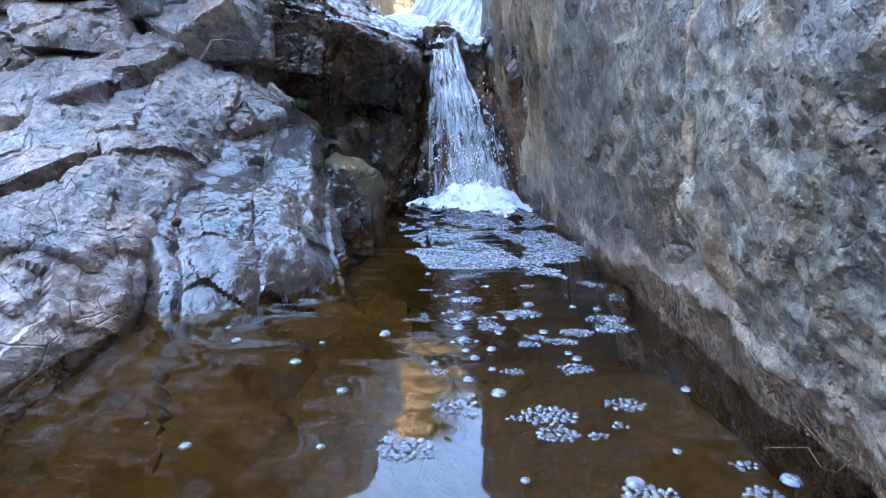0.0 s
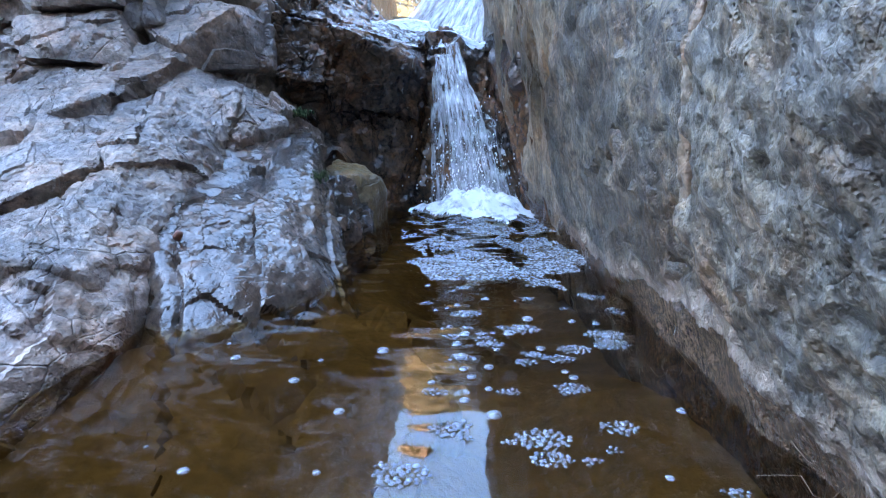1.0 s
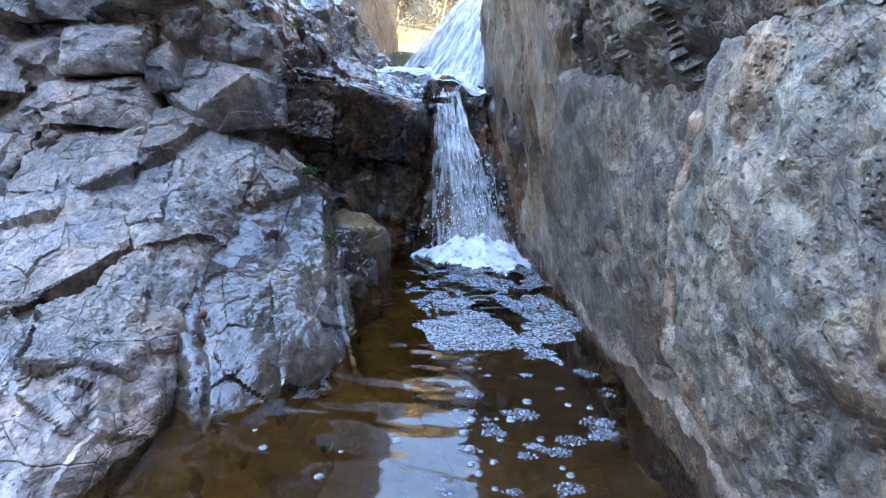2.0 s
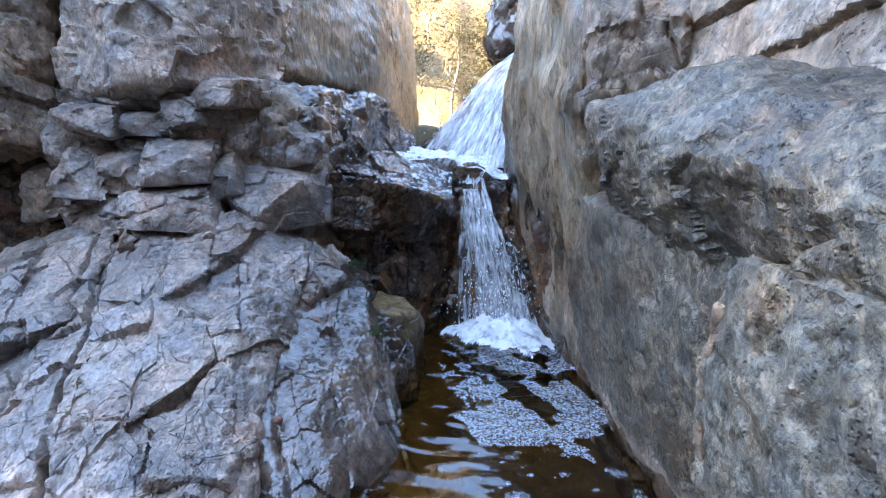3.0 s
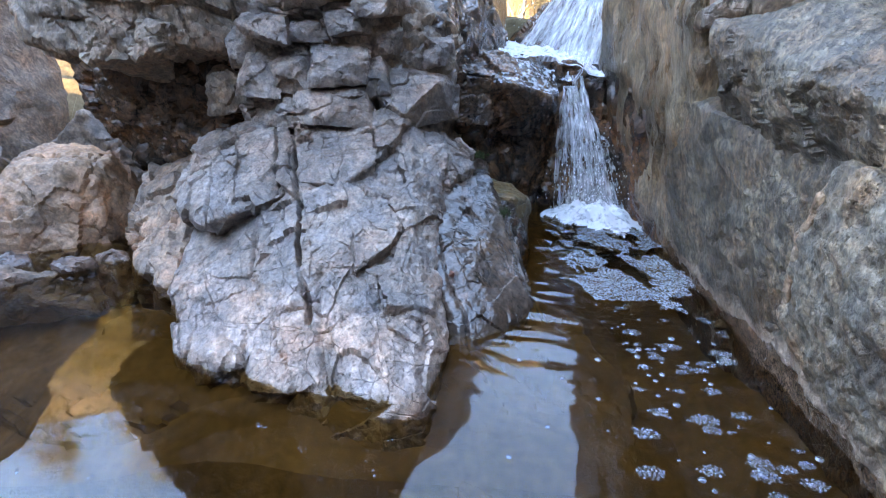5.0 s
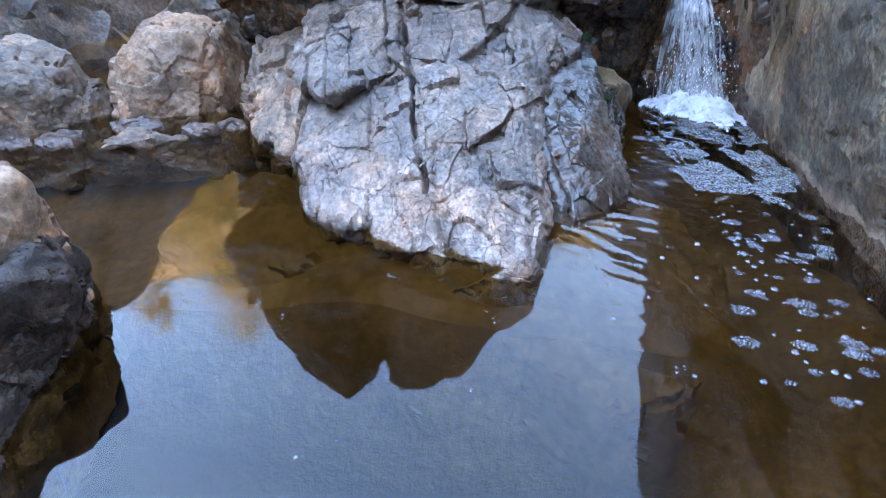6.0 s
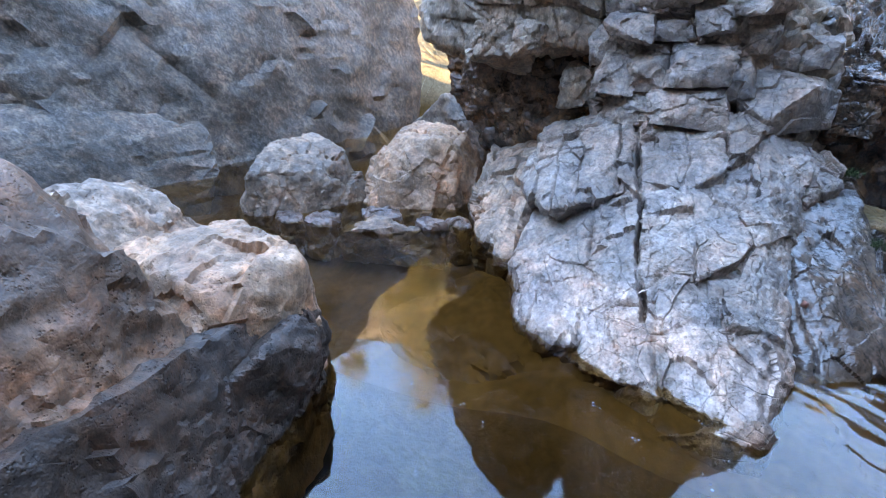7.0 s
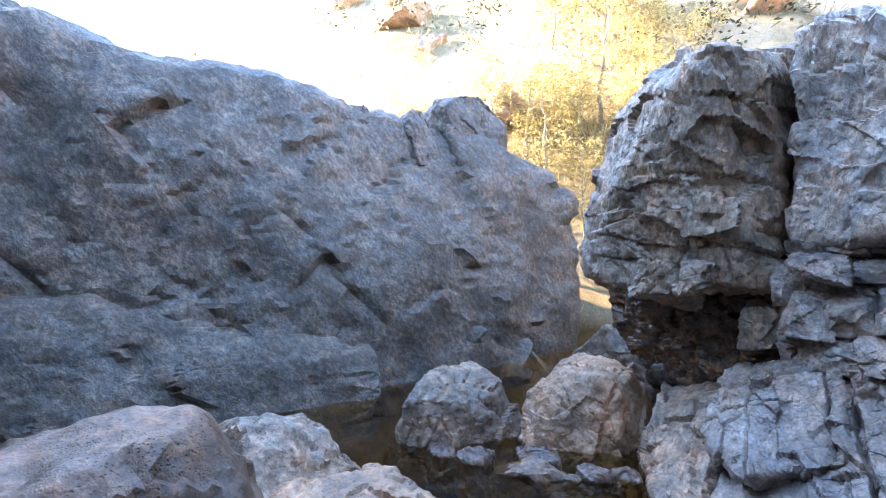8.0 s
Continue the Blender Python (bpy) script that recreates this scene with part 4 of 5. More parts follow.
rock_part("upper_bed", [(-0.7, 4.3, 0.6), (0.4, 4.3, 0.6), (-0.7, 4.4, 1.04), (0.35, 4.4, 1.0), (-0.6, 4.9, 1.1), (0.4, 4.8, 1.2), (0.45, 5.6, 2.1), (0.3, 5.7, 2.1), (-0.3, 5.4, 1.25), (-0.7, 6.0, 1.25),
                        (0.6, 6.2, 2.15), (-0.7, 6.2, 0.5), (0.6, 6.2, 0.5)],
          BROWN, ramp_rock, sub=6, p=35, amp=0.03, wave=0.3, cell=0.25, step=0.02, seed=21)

# ---- silted rock shelf under the shallow water ----
V, T = stone([(-1.0, 0.55, -0.13), (-0.95, 1.3, -0.04), (-0.5, 1.6, -0.05), (-0.2, 1.9, -0.1), (0.0, 1.3, -0.13), (-0.1, 0.6, -0.15), (-0.5, 0.3, -0.15), (-1.0, 0.5, -0.5), (0.1, 1.4, -0.5), (-0.3, 2.0, -0.5), (-0.5, 0.2, -0.5), (-1.0, 1.4, -0.5), (0.0, 0.5, -0.5)],
             sub=6, p=120, amp=0.012, wave=0.35, cell=0.35, step=0.012, groove=0.0, tilt=0.06, seed=90, long=(0.8, 2.0, 1), turn=(0, 0, 25), joints=[((0.6, 0.8, 0), 0.3, 0.014, 0.03, 0.5, 0.05), ((0.9, -0.3, 0), 0.35, 0.012, 0.03, 0.45, 0.05)])
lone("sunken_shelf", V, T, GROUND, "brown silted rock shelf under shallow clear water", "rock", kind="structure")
V, T = stone([(-2.6, 1.6, -0.04), (-1.7, 0.98, -0.05), (-0.85, 0.78, -0.05), (-0.6, 1.0, -0.06), (-2.9, 1.0, -0.22), (-1.9, 0.6, -0.3), (-0.9, 0.48, -0.3), (-0.5, 0.6, -0.2), (-2.9, 0.8, -0.7), (-1.9, 0.35, -0.7), (-0.8, 0.3, -0.7), (-0.4, 1.2, -0.7), (-2.9, 1.8, -0.7)],
             sub=6, p=120, amp=0.015, wave=0.35, cell=0.35, step=0.012, groove=0.0, tilt=0.06, seed=91, joints=[((0.9, 0.35, 0), 0.4, 0.014, 0.03, 0.5, 0.06), ((-0.4, 0.8, 0), 0.45, 0.014, 0.03, 0.45, 0.06)])
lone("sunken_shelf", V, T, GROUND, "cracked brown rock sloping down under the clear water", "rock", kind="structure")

# ---- loose stones at the foot of the recess ----
V, T = stone([(-0.74, 2.9, 0.3), (-0.52, 2.85, 0.3), (-0.42, 2.98, 0.25), (-0.39, 3.1, 0.12), (-0.5, 3.2, 0.3), (-0.7, 3.2, 0.36), (-0.72, 2.86, -0.2), (-0.4, 2.9, -0.2), (-0.4, 3.25, -0.3), (-0.75, 3.25, -0.3)],
             sub=6, p=20, amp=0.015, wave=0.2, seed=22)
lone("boulder", V, T, MOSSY, "rounded wet tan boulder with a mossy edge", "boulder")
V, T = stone([(-0.62, 2.28, 0.08), (-0.5, 2.42, 0.14), (-0.42, 2.72, 0.05), (-0.44, 2.85, 0.16), (-0.62, 2.82, 0.18), (-0.6, 2.3, -0.3), (-0.4, 2.75, -0.3), (-0.65, 2.9, -0.3), (-0.68, 2.4, 0.1)],
             sub=5, p=35, amp=0.02, wave=0.15, cell=0.12, seed=23)
lone("flat_stone", V, T, WET, "low flat damp stone at the pool edge", "stone")
V, T = stone([(-0.66, 2.62, 0.1), (-0.56, 2.6, 0.27), (-0.5, 2.75, 0.22), (-0.6, 2.85, 0.3), (-0.7, 2.8, 0.3), (-0.66, 2.6, -0.2), (-0.5, 2.6, -0.2), (-0.5, 2.9, -0.2), (-0.7, 2.9, -0.2)],
             sub=5, p=35, amp=0.02, wave=0.15, cell=0.1, seed=24)
lone("stone", V, T, WET, "angular damp grey stone wedged by the slab", "stone")
V, T = stone([(-0.875, 1.65, 0.21), (-0.85, 1.64, 0.225), (-0.845, 1.67, 0.215), (-0.87, 1.675, 0.23), (-0.85, 1.65, 0.195), (-0.875, 1.67, 0.19)], sub=3, p=20, amp=0.004, wave=0.05, seed=25)
lone("pebble", V, T, RUST, "small rusty red pebble lodged in the crack", "pebble")

# ---- right-hand cliff ----
cliff = thing("right_cliff", (1.2, 1.2, -0.4), "steep grey-green gorge wall with a brown waterline stain", "cliff", kind="structure")
rock_part("cliff_foot", [(0.68, 0.1, -0.4), (0.62, 2.9, -0.4), (0.66, 0.1, 0.0), (0.62, 0.75, -0.4), (0.6, 0.75, 0.0), (0.6, 2.7, 0.0), (0.555, 1.8, 0.38), (0.62, 1.2, 0.42), (0.455, 1.82, 0.65), (0.39, 2.13, 0.84), (0.5, 1.53, 0.85),
                         (0.575, 1.26, 0.98), (0.41, 1.8, 1.0), (0.68, 0.8, 0.98), (0.78, 0.1, 0.96), (0.4, 2.6, 0.6), (0.38, 2.6, 1.05), (0.9, 2.6, 1.2), (2.0, 2.9, 1.1), (2.0, 0.1, 1.1), (2.0, 2.9, -0.4), (2.0, 0.1, -0.4)],
          CLIFF, cliff, sub=7, p=160, amp=0.012, wave=0.3, fine=0.008, joints=SMOOTH, seed=26, long=(1, 1.4, 0.7), turn=(-25, 0, 0), centre=(1.6, 1.5, 0.45))
rock_part("cliff_bulge", [(0.62, 1.2, 0.84), (0.54, 1.64, 0.86), (0.47, 1.95, 0.9), (0.68, 0.7, 0.84), (0.7, 0.1, 0.84), (0.52, 1.2, 1.02), (0.43, 1.64, 1.02), (0.37, 1.92, 1.08), (0.52, 0.8, 0.98), (0.54, 0.1, 0.94), (0.315, 1.92, 1.3), (0.40, 1.28, 1.28), (0.46, 0.83, 1.16), (0.49, 0.3, 1.04), (0.5, 0.1, 1.0),
                          (0.3, 2.06, 1.44), (0.44, 1.7, 1.44), (0.62, 1.46, 1.5), (0.55, 0.9, 1.28), (0.62, 0.2, 1.16), (1.0, 2.2, 1.56), (0.92, 1.15, 1.33), (1.0, 0.6, 1.24), (1.1, 0.1, 1.2), (2.0, 2.4, 0.9), (2.0, 0.1, 0.9), (2.0, 2.3, 1.54), (2.0, 0.1, 1.22), (0.9, 2.4, 0.9)],
          CLIFF, cliff, "bulging ledge above a deep crack", sub=7, p=50, amp=0.018, wave=0.25, fine=0.008, joints=SMOOTH, seed=27, long=(1, 1.3, 0.9), turn=(-20, 0, 0), centre=(1.5, 1.4, 1.15))
rock_part("cliff_foot", [(0.64, -2.6, -0.4), (0.62, 0.25, -0.4), (0.6, -2.6, 0.9), (0.58, 0.25, 0.95), (0.55, 0.25, 1.0), (0.56, -2.6, 1.0), (0.75, 0.25, 1.15), (0.75, -2.6, 1.1), (1.6, -2.6, 1.2), (1.6, 0.25, 1.2), (1.6, -2.6, -0.4), (1.6, 0.25, -0.4)],
          CLIFF, cliff, sub=6, p=120, amp=0.03, wave=0.4, cell=0.4, step=0.01, groove=0.01, seed=126)
rock_part("flake", [(0.49, 1.147, 0.31), (0.441, 1.093, 0.694), (0.455, 0.97, 0.985), (0.44, 0.886, 0.96), (0.46, 0.78, 0.91), (0.446, 0.665, 0.99), (0.41, 0.81, 0.71), (0.43, 0.7, 0.55), (0.455, 0.9, 0.42),
                    (0.49, 0.2, 0.95), (0.45, 0.2, 0.6), (0.51, 0.3, 0.3), (0.8, 0.2, 1.0), (0.8, 1.0, 0.97), (0.8, 1.1, 0.2), (0.8, 0.2, 0.2), (0.59, 1.05, 0.08), (0.585, 0.6, 0.0), (0.6, 0.2, 0.0), (0.8, 0.2, -0.2), (0.8, 1.0, -0.2)],
          FLAKE, cliff, "pale rounded flake with a warm sunbleached edge", sub=7, p=160, amp=0.012, wave=0.2, fine=0.008, seed=28, turn=(-30, 0, 0))
EDGE = [(0.492, 1.147, 0.33), (0.452, 1.12, 0.53), (0.443, 1.09, 0.7), (0.446, 1.03, 0.86), (0.458, 0.96, 0.985)]
for k, (p, q) in enumerate(zip(EDGE[:-1], EDGE[1:])):
    pts = [(x + dx, y + dy, z) for x, y, z in (p, q) for dx, dy in ((0.0, 0.0), (0.02, 0.02), (0.008, -0.03), (0.07, 0.01), (0.07, -0.03))]
    rock_part("flake_edge", pts, SANDY, cliff, "sun-bleached tan edge of the flake" if not k else "", sub=5, p=24, amp=0.006, wave=0.08, seed=170 + k, fine=0.004)
rock_part("cliff_corner", [(0.62, 2.5, -0.4), (0.54, 3.5, -0.4), (0.5, 3.5, 0.0), (0.6, 2.5, 0.0), (0.34, 3.16, 0.5), (0.31, 3.0, 0.92), (0.36, 2.6, 1.05), (0.345, 2.96, 1.28), (0.29, 2.9, 1.64), (0.32, 2.2, 1.5), (0.2, 4.0, 1.23),
                           (0.19, 4.2, 1.0), (0.165, 4.08, 1.68), (0.22, 3.96, 1.97), (0.33, 3.75, 2.15), (0.42, 3.4, 2.6), (0.5, 3.0, 4.2), (0.6, 4.6, 2.1), (0.5, 4.6, -0.4), (1.6, 2.3, 4.2), (1.6, 4.6, 3.6), (1.6, 4.6, -0.4), (1.6, 2.3, -0.4)],
          STREAK, cliff, "damp streaked corner beside the falls", sub=7, p=136, amp=0.022, wave=0.3, cell=0.3, step=0.014, groove=0.012, seed=29, long=(0.7, 0.9, 1.8), centre=(1.4, 3.4, 1.5))
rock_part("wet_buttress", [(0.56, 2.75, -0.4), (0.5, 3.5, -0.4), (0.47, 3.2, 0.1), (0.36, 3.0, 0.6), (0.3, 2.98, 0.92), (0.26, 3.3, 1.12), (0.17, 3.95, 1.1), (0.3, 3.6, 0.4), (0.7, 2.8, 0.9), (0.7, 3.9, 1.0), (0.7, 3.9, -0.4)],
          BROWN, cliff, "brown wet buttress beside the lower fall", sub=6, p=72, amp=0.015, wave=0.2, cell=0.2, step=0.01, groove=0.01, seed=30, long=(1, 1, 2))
rock_part("pillar", [(0.33, 2.12, 1.4), (0.36, 2.04, 1.5), (0.36, 2.06, 2.3), (0.65, 1.88, 1.45), (0.68, 1.9, 2.3), (0.75, 2.5, 2.3), (0.75, 2.3, 1.4), (0.4, 2.7, 1.4), (0.42, 2.7, 2.3)],
          UPPER, cliff, "flat-faced rock pillar above the ledge", sub=6, p=160, amp=0.012, wave=0.3, joints=STEEP, seed=31)
rock_part("pillar", [(0.35, 2.08, 2.26), (0.66, 1.92, 2.26), (0.42, 2.1, 4.0), (0.72, 1.95, 4.0), (0.75, 2.5, 4.0), (0.75, 2.5, 2.26), (0.42, 2.7, 2.26), (0.45, 2.7, 4.0)], UPPER, cliff, sub=5, p=80, amp=0.02, wave=0.3, seed=231)
rock_part("upper_wall", [(1.0, 0.5, 1.1), (1.15, -2.6, 1.0), (1.1, 0.5, 6.2), (1.3, -2.6, 6.4), (2.4, 0.5, 6.4), (2.4, -2.6, 6.6), (2.4, 0.5, 1.0), (2.4, -2.6, 1.0)], UPPER, cliff, sub=6, amp=0.04, wave=0.5, cell=0.4, step=0.02, seed=132)
rock_part("upper_wall", [(0.62, 2.1, 1.3), (0.8, 1.78, 1.3), (0.95, 1.2, 1.2), (1.02, 0.4, 1.1), (0.65, 2.1, 2.6), (0.86, 1.74, 2.6), (1.0, 1.2, 2.6), (1.06, 0.4, 2.6), (1.5, 2.6, 2.6), (1.5, 0.4, 2.6), (1.5, 2.6, 1.2), (1.5, 0.4, 1.2)],
          UPPER, cliff, "broken upper wall split by dark diagonal cracks", sub=7, p=136, amp=0.02, wave=0.35, joints=STEEP, seed=32)
rock_part("upper_wall", [(0.68, 2.1, 2.54), (0.9, 1.72, 2.54), (1.08, 0.4, 2.54), (0.72, 2.1, 5.4), (0.95, 1.7, 5.8), (1.12, 0.4, 6.2), (1.8, 2.6, 6.2), (1.8, 0.4, 6.4), (1.8, 2.6, 2.5), (1.8, 0.4, 2.5)], UPPER, cliff, sub=5, p=80, amp=0.04, wave=0.5, seed=332)
V, T = stone([(0.78, 1.7, 1.5), (0.72, 1.55, 1.53), (0.95, 1.35, 1.5), (0.9, 1.65, 1.68), (1.0, 1.4, 1.68), (1.1, 1.7, 1.5), (1.1, 1.4, 1.5), (1.0, 1.7, 1.7)], sub=5, p=72, amp=0.012, wave=0.15, cell=0.12, step=0.012, seed=33)
part("block", V, T, UPPER, cliff)
V, T = stone([(0.84, 1.15, 1.3), (0.88, 0.7, 1.2), (0.95, 1.3, 1.7), (0.95, 0.8, 1.8), (1.2, 1.3, 1.5), (1.2, 0.7, 1.5), (1.1, 1.2, 1.85), (1.1, 0.7, 1.9)], sub=5, p=64, amp=0.014, wave=0.15, cell=0.15, step=0.012, seed=34)
part("block", V, T, UPPER, cliff)

V, T = stone([(0.1, 6.0, 2.35), (0.6, 5.8, 2.45), (0.9, 6.2, 2.3), (0.08, 6.1, 2.7), (0.25, 6.0, 3.1), (0.7, 5.9, 3.3), (1.2, 6.2, 3.4), (0.3, 6.9, 3.2), (1.2, 7.0, 3.3), (0.3, 6.9, 2.3), (1.2, 7.0, 1.9), (0.5, 6.1, 2.2)],
             sub=6, p=30, amp=0.03, wave=0.3, cell=0.3, step=0.02, groove=0.02, seed=35)
lone("boulder", V, T, WET, "dark-bottomed boulder perched above the upper fall", "boulder")

# ---- boulders and cliff across the pool ----
V, T = stone([(-2.18, -0.7, -0.4), (-2.35, -0.42, -0.4), (-2.5, -0.2, -0.4), (-2.24, -0.66, 0.05), (-2.4, -0.38, 0.1), (-2.58, -0.3, 0.5), (-2.6, -0.5, 0.85), (-2.78, -0.62, 1.12), (-2.9, -0.6, 1.12), (-2.8, -0.95, 1.1),
              (-2.6, -1.2, 1.05), (-2.35, -1.0, 0.75), (-2.15, -1.2, 0.5), (-2.1, -1.3, -0.4), (-3.4, -0.5, 0.7), (-3.4, -1.6, 1.0), (-3.5, -0.4, -0.4), (-3.4, -1.9, -0.4), (-2.4, -1.9, 0.9), (-2.2, -1.9, -0.4)],
             sub=6, p=35, amp=0.04, wave=0.3, cell=0.3, step=0.008, groove=0.008, tilt=0.07, seed=36, turn=(0, 40, 20), long=(0.7, 1, 1.6))
lone("boulder", V, T, RUSSET, "large tan and brown furrowed boulder at the water", "boulder")
V, T = stone([(-2.5, -0.05, -0.4), (-2.66, 0.33, -0.4), (-2.55, 0.0, 0.05), (-2.68, 0.32, 0.05), (-2.74, 0.2, 0.38), (-2.5, 0.02, 0.43), (-2.56, 0.17, 0.6), (-2.9, 0.32, 0.5), (-2.98, 0.2, 0.67), (-3.05, 0.05, 0.66), (-2.7, -0.25, 0.6), (-3.0, 0.5, 0.1), (-3.0, 0.5, -0.4),
              (-3.3, -0.3, 0.6), (-3.4, 0.4, 0.3), (-3.4, 0.4, -0.4), (-3.2, -0.6, -0.4), (-2.6, -0.35, 0.3)],
             sub=6, p=35, amp=0.025, wave=0.3, cell=0.28, step=0.01, groove=0.01, tilt=0.08, seed=37, joints=WORN, turn=(0, 0, 30))
lone("boulder", V, T, TAN, "pale knobbed boulder, its pool side covered by darker rock", "boulder")
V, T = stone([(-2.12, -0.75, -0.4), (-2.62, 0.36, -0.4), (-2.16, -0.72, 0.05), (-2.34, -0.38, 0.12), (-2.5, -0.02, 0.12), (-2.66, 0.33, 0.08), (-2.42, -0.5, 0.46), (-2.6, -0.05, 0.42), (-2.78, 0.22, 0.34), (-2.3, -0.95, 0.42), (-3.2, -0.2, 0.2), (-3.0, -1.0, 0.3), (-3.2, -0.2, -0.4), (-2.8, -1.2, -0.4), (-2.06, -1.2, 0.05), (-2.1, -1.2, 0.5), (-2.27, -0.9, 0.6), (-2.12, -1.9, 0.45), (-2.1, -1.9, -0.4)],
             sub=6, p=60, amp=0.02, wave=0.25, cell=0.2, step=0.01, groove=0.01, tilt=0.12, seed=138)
lone("boulder", V, T, DARK, "added rock skirt for the shaded, damp side of the boulders", "boulder")
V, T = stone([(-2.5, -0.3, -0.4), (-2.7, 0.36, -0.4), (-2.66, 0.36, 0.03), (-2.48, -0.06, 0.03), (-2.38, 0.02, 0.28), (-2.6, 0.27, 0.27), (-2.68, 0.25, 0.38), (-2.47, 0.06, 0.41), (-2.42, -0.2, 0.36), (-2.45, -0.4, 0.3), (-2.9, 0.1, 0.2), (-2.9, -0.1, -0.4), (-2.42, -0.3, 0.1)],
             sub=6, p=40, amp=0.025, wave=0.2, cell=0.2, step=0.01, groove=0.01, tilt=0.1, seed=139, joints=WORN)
lone("boulder", V, T, DARK, "added knob for the shaded wet side of the pale boulder", "boulder")
V, T = stone([(-3.3, -0.3, 0.8), (-3.5, -0.3, 0.86), (-3.55, 0.03, 0.82), (-3.45, 0.25, 0.58), (-3.2, 0.1, 0.5), (-3.1, -0.4, 0.5), (-3.4, 0.5, 0.1), (-3.5, 0.6, -0.4), (-4.1, 0.4, -0.4), (-4.0, -0.3, 0.7), (-4.0, 0.2, 0.5), (-3.1, -0.5, -0.4), (-4.0, -0.8, -0.4)],
             sub=6, p=30, amp=0.025, wave=0.3, cell=0.3, tilt=0.08, seed=38, joints=WORN)
lone("boulder", V, T, FAWN, "pale grey peaked boulder between two others", "boulder")
V, T = stone([(-4.6, 1.35, 0.0), (-4.3, 1.6, 0.02), (-4.15, 1.9, 0.02), (-4.6, 1.35, 0.38), (-4.7, 1.7, 0.5), (-4.55, 2.2, 0.48), (-4.3, 2.2, 0.4), (-4.3, 1.75, 0.3), (-4.6, 1.3, -0.4), (-4.1, 1.7, -0.4), (-4.0, 2.4, -0.4), (-5.2, 2.4, -0.4), (-5.2, 1.5, -0.4), (-5.2, 2.2, 0.4)],
             sub=6, p=30, amp=0.025, wave=0.25, cell=0.22, step=0.015, groove=0.02, tilt=0.08, seed=39, joints=WORN, long=(0.7, 1, 1.6))
lone("boulder", V, T, FAWN, "rounded furrowed boulder half in the pool", "boulder")
V, T = stone([(-3.95, 2.05, 0.02), (-3.4, 2.28, 0.02), (-3.3, 2.4, 0.05), (-4.2, 2.3, 0.25), (-3.9, 2.4, 0.55), (-3.6, 2.4, 0.56), (-3.36, 2.45, 0.45), (-3.35, 2.5, 0.1), (-4.1, 2.9, 0.6), (-3.5, 2.9, 0.55), (-4.0, 2.0, -0.4), (-3.2, 2.3, -0.4), (-3.3, 3.2, -0.4), (-4.4, 3.0, -0.4)],
             sub=6, p=35, amp=0.025, wave=0.25, cell=0.25, step=0.015, groove=0.02, tilt=0.08, seed=40, joints=WORN)
lone("boulder", V, T, TAN, "pale boulder with a split dark end", "boulder")
V, T = stone([(-4.5, 3.3, 0.4), (-4.1, 3.35, 0.8), (-3.7, 3.3, 0.35), (-3.6, 3.2, 0.2), (-4.4, 3.2, -0.4), (-3.5, 3.2, -0.4), (-4.3, 4.2, -0.4), (-3.5, 4.2, -0.4), (-4.1, 3.9, 0.75), (-3.6, 3.9, 0.5)],
             sub=6, p=30, amp=0.025, wave=0.25, cell=0.25, tilt=0.08, seed=41, joints=WORN)
lone("boulder", V, T, FAWN, "pale peaked boulder wedged in the side gap", "boulder")
V, T = stone([(-3.75, 1.5, 0.0), (-3.5, 1.6, 0.05), (-3.3, 1.85, 0.01), (-3.6, 1.8, 0.06), (-3.2, 2.0, -0.05), (-3.8, 1.6, -0.3), (-3.1, 1.9, -0.3), (-3.4, 2.2, -0.3), (-4.0, 1.9, -0.1), (-4.1, 1.7, -0.3)], sub=5, p=30, amp=0.02, wave=0.15, cell=0.12, seed=42)
lone("stone", V, T, FAWN, "low pale stone just breaking the surface", "stone")
for k, (x, y, r, z) in enumerate([(-4.05, 1.62, 0.2, 0.045), (-3.28, 1.98, 0.17, 0.06), (-3.72, 1.95, 0.2, 0.07), (-4.3, 1.5, 0.16, 0.04), (-3.12, 2.12, 0.14, 0.05)]):
    g = random.Random(430 + k)
    pts = [(x + r * g.uniform(0.7, 1.1) * math.cos(a), y + 0.7 * r * g.uniform(0.7, 1.1) * math.sin(a), h) for a in (0, 1.1, 2.1, 3.2, 4.2, 5.3) for h in (-0.3, z * g.uniform(-0.2, 0.9))] + [(x, y, z)]
    V, T = stone(pts, sub=5, p=30, amp=0.015, wave=0.12, cell=0.12, step=0.006, groove=0.0, seed=440 + k)
    lone("stone", V, T, DAMP, "low wet purple-grey stone at the waterline", "stone", "low stones in the shallows")

rear = thing("rear_sky_blocker", (-3.0, -6.0, -0.4), "grey wall added out of view to hold back low skylight", "cliff", kind="structure")
rock_part("cliff_face", [(-9.0, -4.5, -0.4), (-2.5, -5.2, -0.4), (1.6, -4.6, -0.4), (-9.0, -5.0, 7.0), (-2.5, -5.6, 8.0), (1.8, -5.0, 9.0), (-9.0, -9.0, 8.0), (2.5, -9.0, 9.5), (-9.0, -9.0, -0.4), (2.5, -9.0, -0.4)],
          FAR, rear, sub=6, amp=0.12, wave=0.9, cell=0.9, step=0.05, groove=0.05, seed=45)
rock_part("cliff_face", [(-7.4, -2.4, -0.4), (-7.2, -4.8, -0.4), (-7.9, -2.4, 4.6), (-7.6, -4.8, 4.6), (-9.6, -2.2, 4.6), (-9.6, -5.0, 4.8), (-9.6, -2.2, -0.4), (-9.6, -5.0, -0.4)], FAR, rear, sub=5, amp=0.1, wave=0.8, cell=0.8, seed=46)
